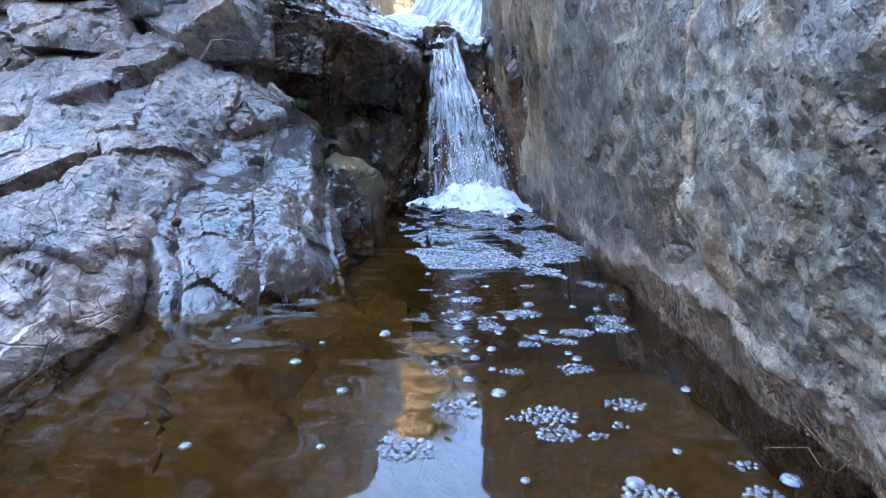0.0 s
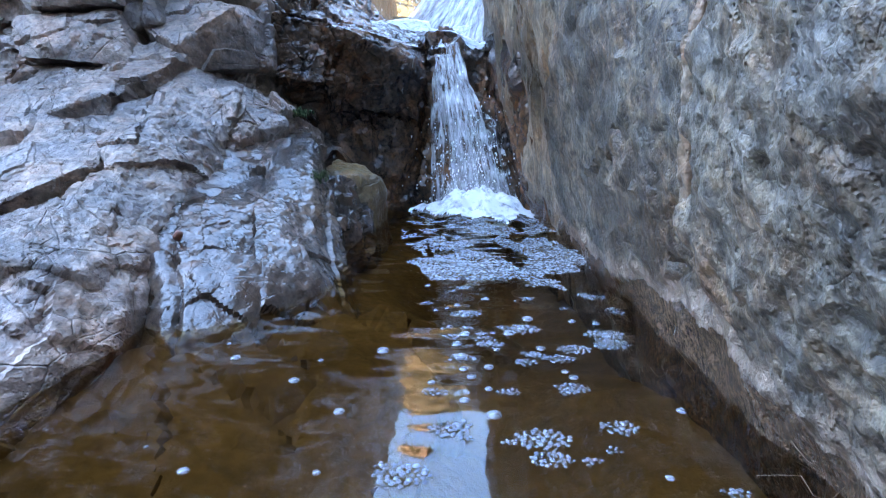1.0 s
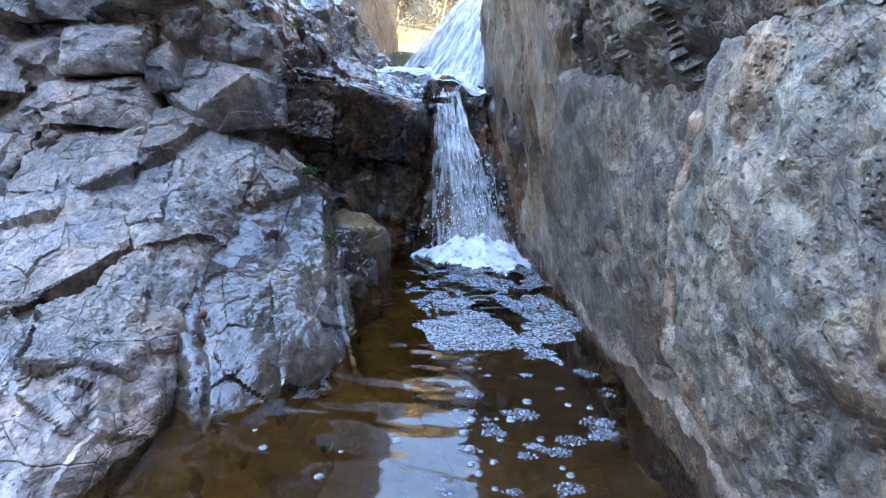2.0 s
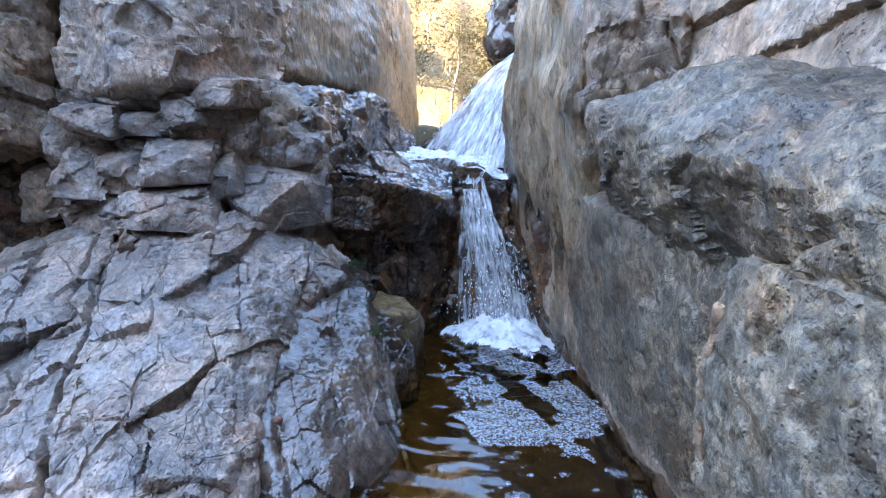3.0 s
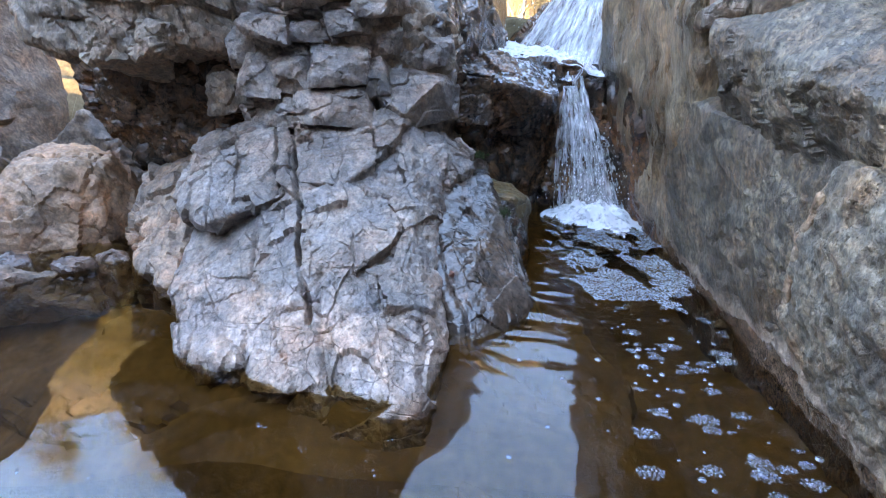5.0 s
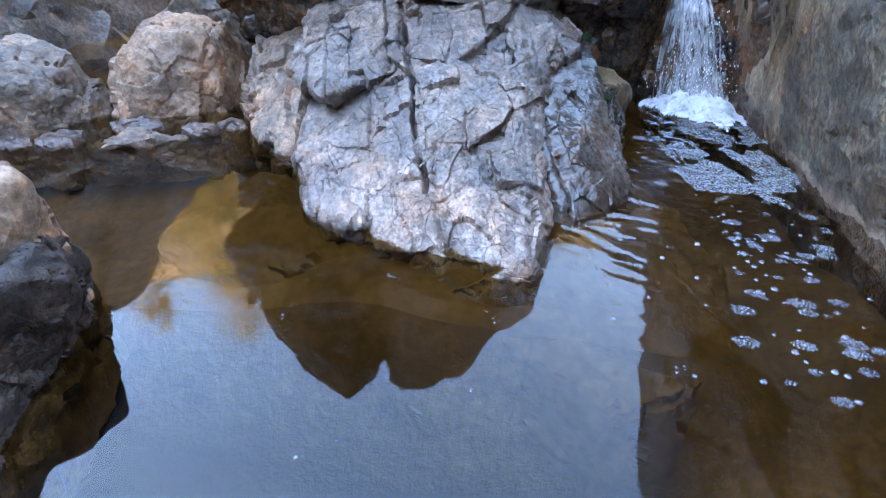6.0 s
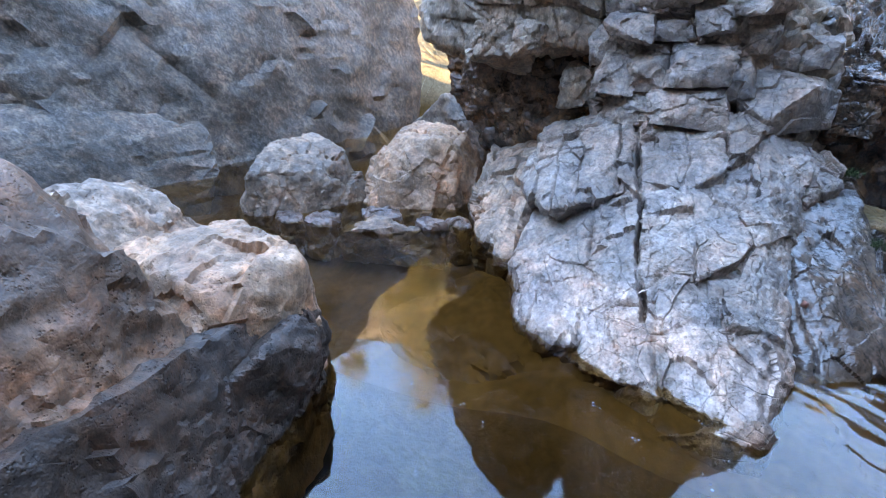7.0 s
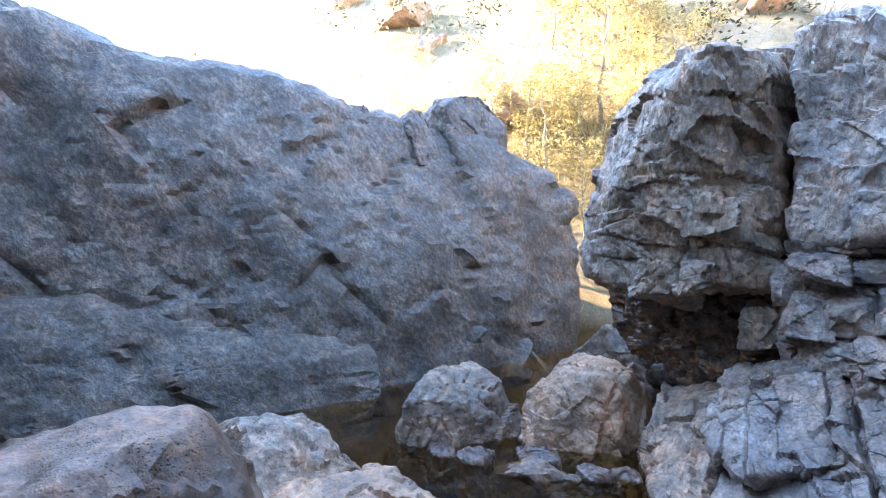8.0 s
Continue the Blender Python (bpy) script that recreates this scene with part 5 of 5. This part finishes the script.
rock_part("cliff_face", [(0.66, -2.5, -0.4), (0.8, -5.0, -0.4), (0.9, -2.5, 6.4), (1.0, -5.0, 6.6), (2.4, -2.4, 6.5), (2.4, -5.2, 6.8), (2.4, -2.4, -0.4), (2.4, -5.2, -0.4)], UPPER, rear, sub=5, amp=0.08, wave=0.6, cell=0.6, seed=47)

wall = thing("far_cliff", (-7.5, 2.0, -0.4), "large blue-grey shaded cliff across the pool", "cliff", kind="structure")
rock_part("cliff_face", [(-6.0, 2.4, -0.4), (-6.3, 1.6, -0.4), (-6.7, 0.8, -0.4), (-7.3, -0.6, -0.4), (-5.9, 3.6, -0.4), (-6.0, 5.5, -0.4), (-5.9, 3.7, 0.6), (-6.0, 5.75, 1.1), (-6.1, 5.5, 2.3), (-6.45, 4.6, 2.95), (-6.6, 3.2, 3.12),
                         (-6.85, 0.8, 3.42), (-7.1, -0.6, 3.62), (-7.4, -1.6, 3.75), (-7.8, -2.5, 4.2), (-7.4, -2.5, -0.4), (-6.4, 2.6, 1.6), (-9.5, 5.5, 2.9), (-9.5, -2.5, 4.2), (-9.5, 5.5, -0.4), (-9.5, -2.5, -0.4)],
          FAR, wall, sub=7, p=80, amp=0.11, wave=1.3, joints=[((0.1, 0.77, 0.64), 0.7, 0.03, 0.05, 0.4, 0.13), ((0.1, -0.5, 0.86), 0.9, 0.03, 0.05, 0.4, 0.13), ((0.3, 0.7, -0.6), 1.1, 0.02, 0.04, 0.3, 0.06)], seed=43, fine=0.014, centre=(-8.8, 2.0, 1.4))
for k, (y0, y1, x, z) in enumerate([(1.75, 2.75, -6.75, 3.36), (2.9, 3.35, -6.6, 3.36), (3.45, 4.6, -6.5, 3.66)]):
    rock_part("cliff_crest", [(x + 0.12, y0 + 0.1, 2.6), (x + 0.12, y1 - 0.1, 2.5), (x, y0, z - 0.25), (x - 0.05, 0.7 * y0 + 0.3 * y1, z - 0.02), (x - 0.1, 0.35 * y0 + 0.65 * y1, z), (x, y1, z - 0.4), (x - 1.0, y0, z - 0.3), (x - 1.0, y1, z - 0.4), (x - 1.0, y0, 2.5), (x - 1.0, y1, 2.5)],
              FAR, wall, "rounded knob on the crest of the cliff" if not k else "", sub=6, p=24, amp=0.04, wave=0.4, joints=LOOSE, seed=190 + k)
rock_part("cliff_base", [(-5.7, 1.7, -0.4), (-6.2, 0.9, -0.4), (-6.8, -0.6, -0.4), (-6.0, 2.1, 0.45), (-6.4, 1.2, 0.7), (-6.8, 0.4, 1.0), (-7.0, -0.8, 1.2), (-7.2, -2.0, 1.1), (-7.0, -2.5, -0.4), (-8.0, 2.5, -0.4), (-8.0, -2.5, 1.0), (-7.5, 2.0, 1.2)],
          FAR, wall, "rough brown-grey sloping foot of the cliff", sub=6, p=35, amp=0.07, wave=0.5, joints=LOOSE, seed=44, centre=(-7.4, 0.3, 0.2))


# ---- falling water ----
def sheet(top, foot, wide_top, wide_foot, reach, rows, cols, seed, depth=0.02, strands=9.0, fall_curve=1.3):
    """A falling sheet: from a lip between two points down to a wider foot, thrown outwards, folded into strands."""
    s, t = np.meshgrid(np.linspace(0, 1, cols), np.linspace(0, 1, rows), indexing="ij")
    s, t = s.ravel(), t.ravel()
    top, foot = np.array(top), np.array(foot)
    mid = top[None, :] * (1 - t)[:, None] + foot[None, :] * t[:, None]
    drop = t ** fall_curve
    mid[:, 2] = top[2] + (foot[2] - top[2]) * drop
    half = wide_top + (wide_foot - wide_top) * t
    across = np.array([1.0, reach, 0])
    P = mid + across[None, :] * ((s - 0.5) * 2 * half)[:, None]
    q = np.stack([s * strands, t * 1.6, np.full_like(s, seed * 3.1)], axis=1)
    P[:, 1] -= depth * (1.4 * fbm(q, 3, seed) + 0.5 * fbm(q * np.array([3, 5, 1]), 2, seed + 3)) * (0.4 + t)
    P[:, 0] += 0.5 * depth * fbm(q * 1.7, 2, seed + 9)
    i = (np.arange(cols - 1)[:, None] * rows + np.arange(rows - 1)[None, :]).ravel()
    return P, np.stack([i, i + rows, i + rows + 1, i + 1], axis=1), np.stack([s + 0.37 * seed, t + 0.61 * seed], axis=1)


def flow_part(name, P, F, UV, mat, parent):
    ob = part(name, P, F, mat, parent)
    ob.data.uv_layers.new(name="flow").data.foreach_set("uv", UV[F.ravel()].astype(np.float32).ravel())
    return ob


def drops(rng, n, place, size):
    base = unit_sphere(1)
    Vs, Ts, k = [], [], 0
    for _ in range(n):
        r = size * rng.uniform(0.4, 1.5)
        Vs.append(base[0] * np.array([r, r, r * rng.uniform(1, 2.4)]) + np.array(place(rng)))
        Ts.append(base[1] + k)
        k += len(base[0])
    return np.concatenate(Vs), np.concatenate(Ts)


def strand(a, b, r0, r1, seed, n=14):
    """One rope of water from a down to b."""
    t = np.linspace(0, 1, n)
    a, b = np.array(a), np.array(b)
    C = a[None, :] * (1 - t)[:, None] + b[None, :] * t[:, None]
    C[:, 2] = a[2] + (b[2] - a[2]) * t ** 1.6
    C += 0.015 * np.stack([value_noise(np.stack([t * 5, t * 0 + seed, t * 0 + k], axis=1), seed) for k in range(3)], axis=1)
    ang = np.linspace(0, 2 * math.pi, 7)[:-1]
    R = (r0 + (r1 - r0) * t) * (0.6 + 0.7 * hashed(np.arange(n), np.arange(n) * 0 + seed, np.arange(n) * 0, 7))
    P = C[:, None, :] + np.stack([np.cos(ang)[None, :] * R[:, None], 0.5 * np.sin(ang)[None, :] * R[:, None], 0 * R[:, None] * ang[None, :]], axis=2)
    i = (np.arange(n - 1)[:, None] * 6 + np.arange(6)[None, :]).ravel()
    j = (np.arange(n - 1)[:, None] * 6 + (np.arange(6)[None, :] + 1) % 6).ravel()
    return P.reshape(-1, 3), np.stack([i, j, j + 6, i + 6], axis=1)


rng = random.Random(5)
fall = thing("lower_waterfall", (0.05, 3.6, 0.0), "white lower waterfall breaking over dark rock into the pool", "waterfall")
for k, (top, foot, wt, wf) in enumerate([((-0.1, 3.78, 0.98), (0.0, 3.5, 0.0), 0.05, 0.17), ((-0.05, 3.82, 1.06), (0.1, 3.48, 0.0), 0.06, 0.15), ((0.14, 3.8, 0.68), (0.26, 3.48, 0.0), 0.06, 0.14),
                                         ((0.0, 3.74, 0.85), (0.15, 3.36, 0.0), 0.05, 0.16), ((0.02, 4.3, 1.24), (-0.1, 3.78, 1.02), 0.12, 0.06)]):
    P, F, UV = sheet(top, foot, wt, wf, -0.15, 110, 70, 3 + k, 0.045, 7)
    flow_part("curtain", P, F, UV, CURTAIN, fall)
P, F = drops(rng, 600, lambda g: (g.gauss(0.1, 0.15), 3.38 + g.uniform(-0.15, 0.15), abs(g.gauss(0.0, 0.3)) + 0.01), 0.0034)
tagged(part("spray", P, F, SPRAY, fall, "flying drops"), kind="stuff")
# churned froth where it lands
P, F = grid_mesh(np.arange(-0.42, 0.62, 0.014), np.arange(2.75, 3.62, 0.014), lambda x, y: np.zeros_like(x))
d = np.sqrt(((P[:, 0] - 0.12) / 0.42) ** 2 + ((P[:, 1] - 3.27) / 0.4) ** 2) + 0.16 * fbm(P * 7, 3, 78)
P[:, 2] = water_height(P[:, 0], P[:, 1]) + 0.012 + 0.1 * np.exp(-(d / 0.6) ** 2) * (0.8 + 0.5 * fbm(P * 11, 4, 77)) - 0.05 * sstep(0.75, 1.05, d)
part("froth", P, F[(d[F] < 0.86).all(axis=1)], FROTH, fall, "boiling white froth")

upper = thing("upper_waterfall", (0.0, 4.9, 1.1), "bright white upper chute spilling down the cleft", "waterfall")
for k, (top, foot, wt, wf) in enumerate([((0.48, 5.6, 2.3), (-0.14, 4.45, 1.14), 0.06, 0.42), ((0.5, 5.5, 2.24), (0.06, 4.3, 1.08), 0.08, 0.26), ((0.46, 5.6, 2.28), (-0.26, 4.55, 1.16), 0.05, 0.32)]):
    P, F, UV = sheet(top, foot, wt, wf, -0.1, 110, 80, 23 + k, 0.05, 9)
    P[:, 2] = np.maximum(P[:, 2], 1.13)
    flow_part("chute", P, F, UV, CHUTE, upper)
P, F = drops(rng, 700, lambda g: (lambda u: (0.4 - 0.55 * u + g.gauss(0, 0.14 + 0.16 * u), 5.5 - 0.85 * u, 2.25 - 1.05 * u + g.gauss(0, 0.03)))(0.3 + 0.7 * g.random()), 0.005)
tagged(part("spray", P, F, SPRAY, upper, "flying drops"), kind="stuff")
P, F = grid_mesh(np.arange(-0.75, 0.2, 0.02), np.arange(3.85, 4.75, 0.02), lambda x, y: np.zeros_like(x))
P[:, 2] = 1.16 + 0.1 * (P[:, 1] - 3.9) + 0.03 * fbm(P * 9, 4, 71) + 0.04 * (P[:, 0] < -0.2) - 0.1 * sstep(-0.1, 0.15, P[:, 0])
part("pooled_froth", P, F, FROTH, upper, "white froth spreading over the ledge")
P, F = grid_mesh(np.arange(-0.9, -0.22, 0.015), np.arange(3.1, 4.0, 0.015), lambda x, y: np.zeros_like(x))
P[:, 2] = 1.05 + 0.14 * sstep(3.1, 3.7, P[:, 1] - 0.35 * (P[:, 0] + 0.6)) - 0.09 * sstep(-0.6, -0.2, P[:, 0]) + 0.012 * fbm(P * 12, 3, 72)
part("running_film", P, F, FILM, upper, "thin white film running over the boulder")

# ---- foam ----
BASE = unit_sphere(2)
DOME_T = np.array([f for f in BASE[1] if BASE[0][f][:, 2].min() > -0.3])
SMALL = unit_sphere(1)
SMALL_T = np.array([f for f in SMALL[1] if SMALL[0][f][:, 2].min() > -0.6])


def bubbles(spots, dome):
    Vs, Ts, k = [], [], 0
    for x, y, z, r in spots:
        Vs.append(dome[0] * np.array([r, r, r * 0.5]) + np.array([x, y, z + r * 0.05]))
        Ts.append(dome[1] + k)
        k += len(dome[0])
    return np.concatenate(Vs), np.concatenate(Ts)


rng = random.Random(11)
g = np.random.default_rng(11)
I, J = np.meshgrid(np.arange(84), np.arange(150), indexing="ij")
X = -0.36 + 0.0112 * (I + 0.5 * (J % 2)).ravel() + g.normal(0, 0.0016, I.size)
Y = 1.66 + 0.0097 * J.ravel() + g.normal(0, 0.0016, I.size)
u = (3.12 - Y) / 1.45
Q = np.stack([X * 5.6 + 1.2 * Y, Y * 4.2, 0 * X + 0.5], axis=1)
Q = Q + 0.35 * np.stack([fbm(Q * 1.7, 2, 81), fbm(Q * 1.7, 2, 82), 0 * X], axis=1)
dens = fbm(Q, 3, 15) + 0.5 * fbm(Q * 0.4, 2, 16) + 0.33 - 0.42 * u - 1.2 * sstep(0.75, 1.0, u) - 2.4 * np.clip(np.abs(X - 0.14 - 0.16 * u) - 0.24 + 0.06 * u, 0, 1)
ok = np.where((X < 0.55 - 0.0 * u) & (dens > 0) & (g.random(X.size) < 0.93))[0]
spots = [(x, y, z, r) for x, y, z, r in zip(X[ok], Y[ok], water_height(X[ok], Y[ok]), 0.0042 + 0.0032 * g.random(len(ok)))]
P, F = bubbles(spots, (SMALL[0], SMALL_T))
lone("foam", P, F, FOAM, "raft of small foam bubbles drifting from the fall", "foam", kind="stuff")
spots = []
for k in range(120):
    y = 0.35 + 1.5 * rng.random() ** 1.1
    x = rng.uniform(-0.1, 0.5) if k % 6 else rng.uniform(-0.6, 0.1)
    big = rng.random() ** 1.6
    n = int(7 + 42 * big)
    s = 0.012 + 0.03 * big
    if k % 2 == 0:
        r = rng.uniform(0.007, 0.017)
        P, F = bubbles([(x, y, 0.0, r)], (BASE[0], DOME_T))
        lone("bubble", P, F, BUBBLE, "single glassy bubble afloat on the pool", "bubble", "bubbles on the pool")
        continue
    r = rng.uniform(0.0034, 0.0052)
    for q in range(n):
        a, d = 2.4 * q, 1.22 * r * q ** 0.5
        spots.append((x + 1.3 * d * math.cos(a) + rng.gauss(0, 0.001), y + 0.8 * d * math.sin(a) + rng.gauss(0, 0.001), 0.6 * r * (1 - q / n), r * rng.uniform(0.75, 1.35)))
for k in range(26):
    x, y = rng.uniform(-2.4, -0.2), rng.uniform(-0.6, 0.9)
    spots += [(x + rng.gauss(0, 0.01), y + rng.gauss(0, 0.01), 0.0, rng.uniform(0.003, 0.006)) for _ in range(rng.choice((1, 2, 4)))]
P, F = bubbles(spots, (BASE[0], DOME_T))
lone("foam", P, F, BUBBLE, "scattered clusters of glassy foam bubbles", "foam", kind="stuff")

# ---- litter: leaf in the crack, twigs and straws at the right waterline, moss ----
V = [(-1.61, 1.455, 0.17), (-1.575, 1.44, 0.21), (-1.55, 1.47, 0.215), (-1.56, 1.5, 0.18), (-1.59, 1.49, 0.19), (-1.585, 1.46, 0.2)]
V = np.array(V) + np.array([0.064, -0.131, 0.035])
lone("dry_leaf", np.concatenate([V, V + np.array([0, 0.002, -0.004])]), [(0, 1, 5), (1, 2, 5), (2, 3, 5), (3, 4, 5), (4, 0, 5), (6, 11, 7), (7, 11, 8), (8, 11, 9), (9, 11, 10), (10, 11, 6)], DRYLEAF, "curled pale pink dry leaf in the crack", "leaf", smooth=False)


def stick(a, b, r, seed):
    P, F = strand(a, b, r, r * 0.5, seed, 10)
    lone("twig", P, F, TWIG, "thin pale dry twig lying at the waterline", "twig", "twigs at the waterline")


for k, (a, b, r) in enumerate([((0.5, 0.78, 0.012), (0.68, 0.7, 0.03), 0.0025), ((0.6, 0.8, 0.03), (0.66, 0.62, 0.015), 0.002), ((0.58, 0.86, 0.02), (0.64, 0.7, 0.012), 0.0018), ((0.47, 1.16, 0.004), (0.53, 1.14, 0.006), 0.0018),
                               ((0.56, 1.16, 0.004), (0.56, 1.8, 0.004), 0.0014), ((0.57, 1.02, 0.004), (0.62, 0.72, 0.004), 0.0015)]):
    stick(a, b, 0.5 * r, 300 + k)
P, F = drops(random.Random(4), 120, lambda g: (-0.6 + g.gauss(0, 0.018), 2.4 + g.gauss(0, 0.02), 0.322 + g.gauss(0, 0.01)), 0.004)
lone("moss", P, F, MOSS, "green moss tuft on the damp stones", "moss", kind="stuff")
P, F = drops(random.Random(6), 160, lambda g: (-0.8 + g.gauss(0, 0.04), 2.79 + g.gauss(0, 0.02), 0.6 + g.gauss(0, 0.01)), 0.005)
lone("moss", P, F, MOSS, "thin green moss in the recess", "moss", kind="stuff")


# ---- trees, scrub and boulders on the sunlit hillside ----
def limb(a, b, r0, r1, seed, n=8):
    t = np.linspace(0, 1, n)
    a, b = np.array(a), np.array(b)
    C = a[None, :] * (1 - t)[:, None] + b[None, :] * t[:, None]
    C += 0.12 * np.linalg.norm(b - a) * (t * (1 - t) * 2)[:, None] * np.stack([value_noise(np.stack([t * 3, t * 0 + seed, t * 0 + k * 7], axis=1), seed) for k in range(3)], axis=1)
    ang = np.linspace(0, 2 * math.pi, 7)[:-1]
    R = r0 + (r1 - r0) * t
    P = C[:, None, :] + np.stack([np.cos(ang)[None, :] * R[:, None], np.sin(ang)[None, :] * R[:, None], 0 * R[:, None] * ang[None, :]], axis=2)
    i = (np.arange(n - 1)[:, None] * 6 + np.arange(6)[None, :]).ravel()
    j = (np.arange(n - 1)[:, None] * 6 + (np.arange(6)[None, :] + 1) % 6).ravel()
    return P.reshape(-1, 3), np.stack([i, j, j + 6, i + 6], axis=1)


def leaves(centres, spread_, n, length, width, seed, droop=0.3):
    """Many thin leaves round a set of twig ends."""
    g = np.random.default_rng(seed)
    C = np.repeat(np.asarray(centres), n, axis=0)
    C = C + g.normal(0, 1, C.shape) * np.asarray(spread_)
    D = g.normal(0, 1, C.shape)
    D[:, 2] = D[:, 2] * 0.7 - droop
    D /= np.linalg.norm(D, axis=1)[:, None]
    S = np.cross(D, g.normal(0, 1, C.shape))
    S /= np.linalg.norm(S, axis=1)[:, None]
    L = length * g.uniform(0.6, 1.4, (len(C), 1))
    W = width * g.uniform(0.6, 1.4, (len(C), 1))
    P = np.stack([C, C + D * L * 0.5 + S * W, C + D * L, C + D * L * 0.5 - S * W], axis=1).reshape(-1, 3)
    return P, np.arange(len(P)).reshape(-1, 4)


def tree(x, y, height, seed, label, lean=0.0, foliage=LEAF, name="tree", group="trees beyond the gorge"):
    z = float(ground_height(np.array([x]), np.array([y]))[0]) - 0.05
    t = thing(name, (x, y, z), label, name, group)
    g = random.Random(seed)
    Ps, Fs, k, ends = [], [], 0, []
    top = (x + lean, y, z + height)
    for a, b, r0, r1 in [((x, y, z), (x + lean * 0.5, y, z + height * 0.5), 0.05 * height / 3, 0.03 * height / 3), ((x + lean * 0.5, y, z + height * 0.5), top, 0.03 * height / 3, 0.008)]:
        P, F = limb(a, b, r0, r1, seed + k)
        Ps.append(P)
        Fs.append(F + k)
        k += len(P)
    for j in range(16):
        u = g.uniform(0.25, 0.95)
        a = (x + lean * u, y, z + height * u)
        ang = g.uniform(0, 6.28)
        ln = height * g.uniform(0.18, 0.38) * (1.2 - u * 0.6)
        b = (a[0] + math.cos(ang) * ln, a[1] + math.sin(ang) * ln, a[2] + ln * g.uniform(0.2, 0.9))
        P, F = limb(a, b, 0.014 * height / 3, 0.004, seed + j)
        Ps.append(P)
        Fs.append(F + k)
        k += len(P)
        for q in range(5):
            v = g.uniform(0.4, 1.05)
            ends.append([a[c] + (b[c] - a[c]) * v + g.gauss(0, 0.05 * height) for c in range(3)])
    part("trunk", np.concatenate(Ps), np.concatenate(Fs), BARK, t)
    P, F = leaves(ends, (0.05 * height,) * 3, 30, 0.05 * height, 0.0035 * height, seed)
    part("crown", P, F, foliage, t, smooth=False)


for k, (x, y, h, lean, lab) in enumerate([(-0.35, 9.2, 2.0, 0.2, "feathery olive she-oak in the sun"), (-1.5, 10.5, 2.3, -0.3, "thin sunlit olive tree behind the cleft"), (0.6, 11.0, 2.2, 0.2, "feathery sunlit tree above the fall"),
                                          (-1.6, 13.5, 2.2, 0.4, "tall pale-trunked tree on the far slope"), (1.6, 14.5, 2.2, -0.3, "tall bushy tree on the far slope"), (-2.8, 15.0, 2.4, 0.0, "sunlit slope tree with an open crown"),
                                          (-0.9, 11.6, 2.0, 0.3, "dense olive tree behind the cleft"), (0.9, 12.6, 1.9, -0.2, "dense olive tree behind the cleft"), (-1.2, 8.6, 1.8, 0.1, "low olive bush behind the cleft"), (0.4, 9.6, 2.0, 0.1, "low olive bush behind the cleft")]):
    tree(x, y, h, 500 + 10 * k, lab, lean)

for k, (x, y, h, lean, lab) in enumerate([(-8.0, 9.0, 3.8, 0.3, "tall golden sunlit tree beyond the side gap"), (-6.4, 8.2, 3.0, -0.2, "golden leaning tree beyond the side gap"), (-9.4, 10.4, 4.2, 0.0, "broad golden tree on the slope")]):
    tree(x, y, h, 620 + 10 * k, lab, lean, GOLD)
rng = random.Random(63)
for k in range(8):
    x = rng.uniform(-9.5, -4.6)
    tree(x, rng.uniform(6.8, 8.6) - 0.35 * (x + 7), rng.uniform(1.0, 1.8), 1400 + 20 * k, "golden sunlit brush beyond the side gap", rng.uniform(-0.2, 0.2), GOLD, "shrub", "shrubs on the slope")
rng = random.Random(31)
for k in range(24):
    d, turned = rng.uniform(10.5, 19.0), radians(rng.uniform(-52, -24))
    tree(-1.0 + d * math.sin(turned), d * math.cos(turned) - 1.0, rng.uniform(1.5, 2.8), 800 + 20 * k, "golden sunlit shrub on the dry slope", rng.uniform(-0.3, 0.3), GOLD, "shrub", "shrubs on the slope")

g = np.random.default_rng(9)
SX, SY = g.uniform(-55, 14, 520), g.uniform(6.5, 50, 520)
ok = (0.85 * SY - 0.5 * SX > 9.5) & (0.85 * SY - 0.5 * SX < 46)
SX, SY = SX[ok], SY[ok]
SZ = ground_height(SX, SY)
C = np.stack([SX, SY, SZ + 0.35], axis=1)
C = np.repeat(C, 5, axis=0) + g.normal(0, 1, (len(C) * 5, 3)) * np.array([0.5, 0.5, 0.3])
P, F = leaves(C, (0.28, 0.28, 0.22), 26, 0.17, 0.034, 12, -0.2)
lone("scrub", P, F, LEAF, "sunlit olive scrub dotting the dry hillside", "scrub", kind="stuff", smooth=False)
GX, GY = g.uniform(-45, 10, 5000), g.uniform(6.2, 40, 5000)
ok = (0.85 * GY - 0.5 * GX > 7.5)
GX, GY = GX[ok], GY[ok]
C = np.stack([GX, GY, ground_height(GX, GY)], axis=1)
P, F = leaves(C, (0.12, 0.12, 0.02), 7, 0.4, 0.012, 13, -1.6)
lone("dry_grass", P, F, STRAW, "bleached dry grass tufts on the hillside", "grass", kind="stuff", smooth=False)
rng = random.Random(21)
for k in range(60):
    x, y = rng.uniform(-26, 1), rng.uniform(8, 30)
    if 0.85 * y - 0.5 * x < 10:
        continue
    z = float(ground_height(np.array([x]), np.array([y]))[0])
    r = rng.uniform(0.35, 1.0)
    V, T = stone([(x + rng.uniform(-r, r), y + rng.uniform(-r, r), z + rng.uniform(-0.4, 1.0) * r) for _ in range(12)], sub=4, p=30, amp=0.06, wave=0.5, seed=700 + k)
    lone("boulder", V, T, TAN, "sunlit tan boulder on the hillside", "boulder", "boulders on the hillside")
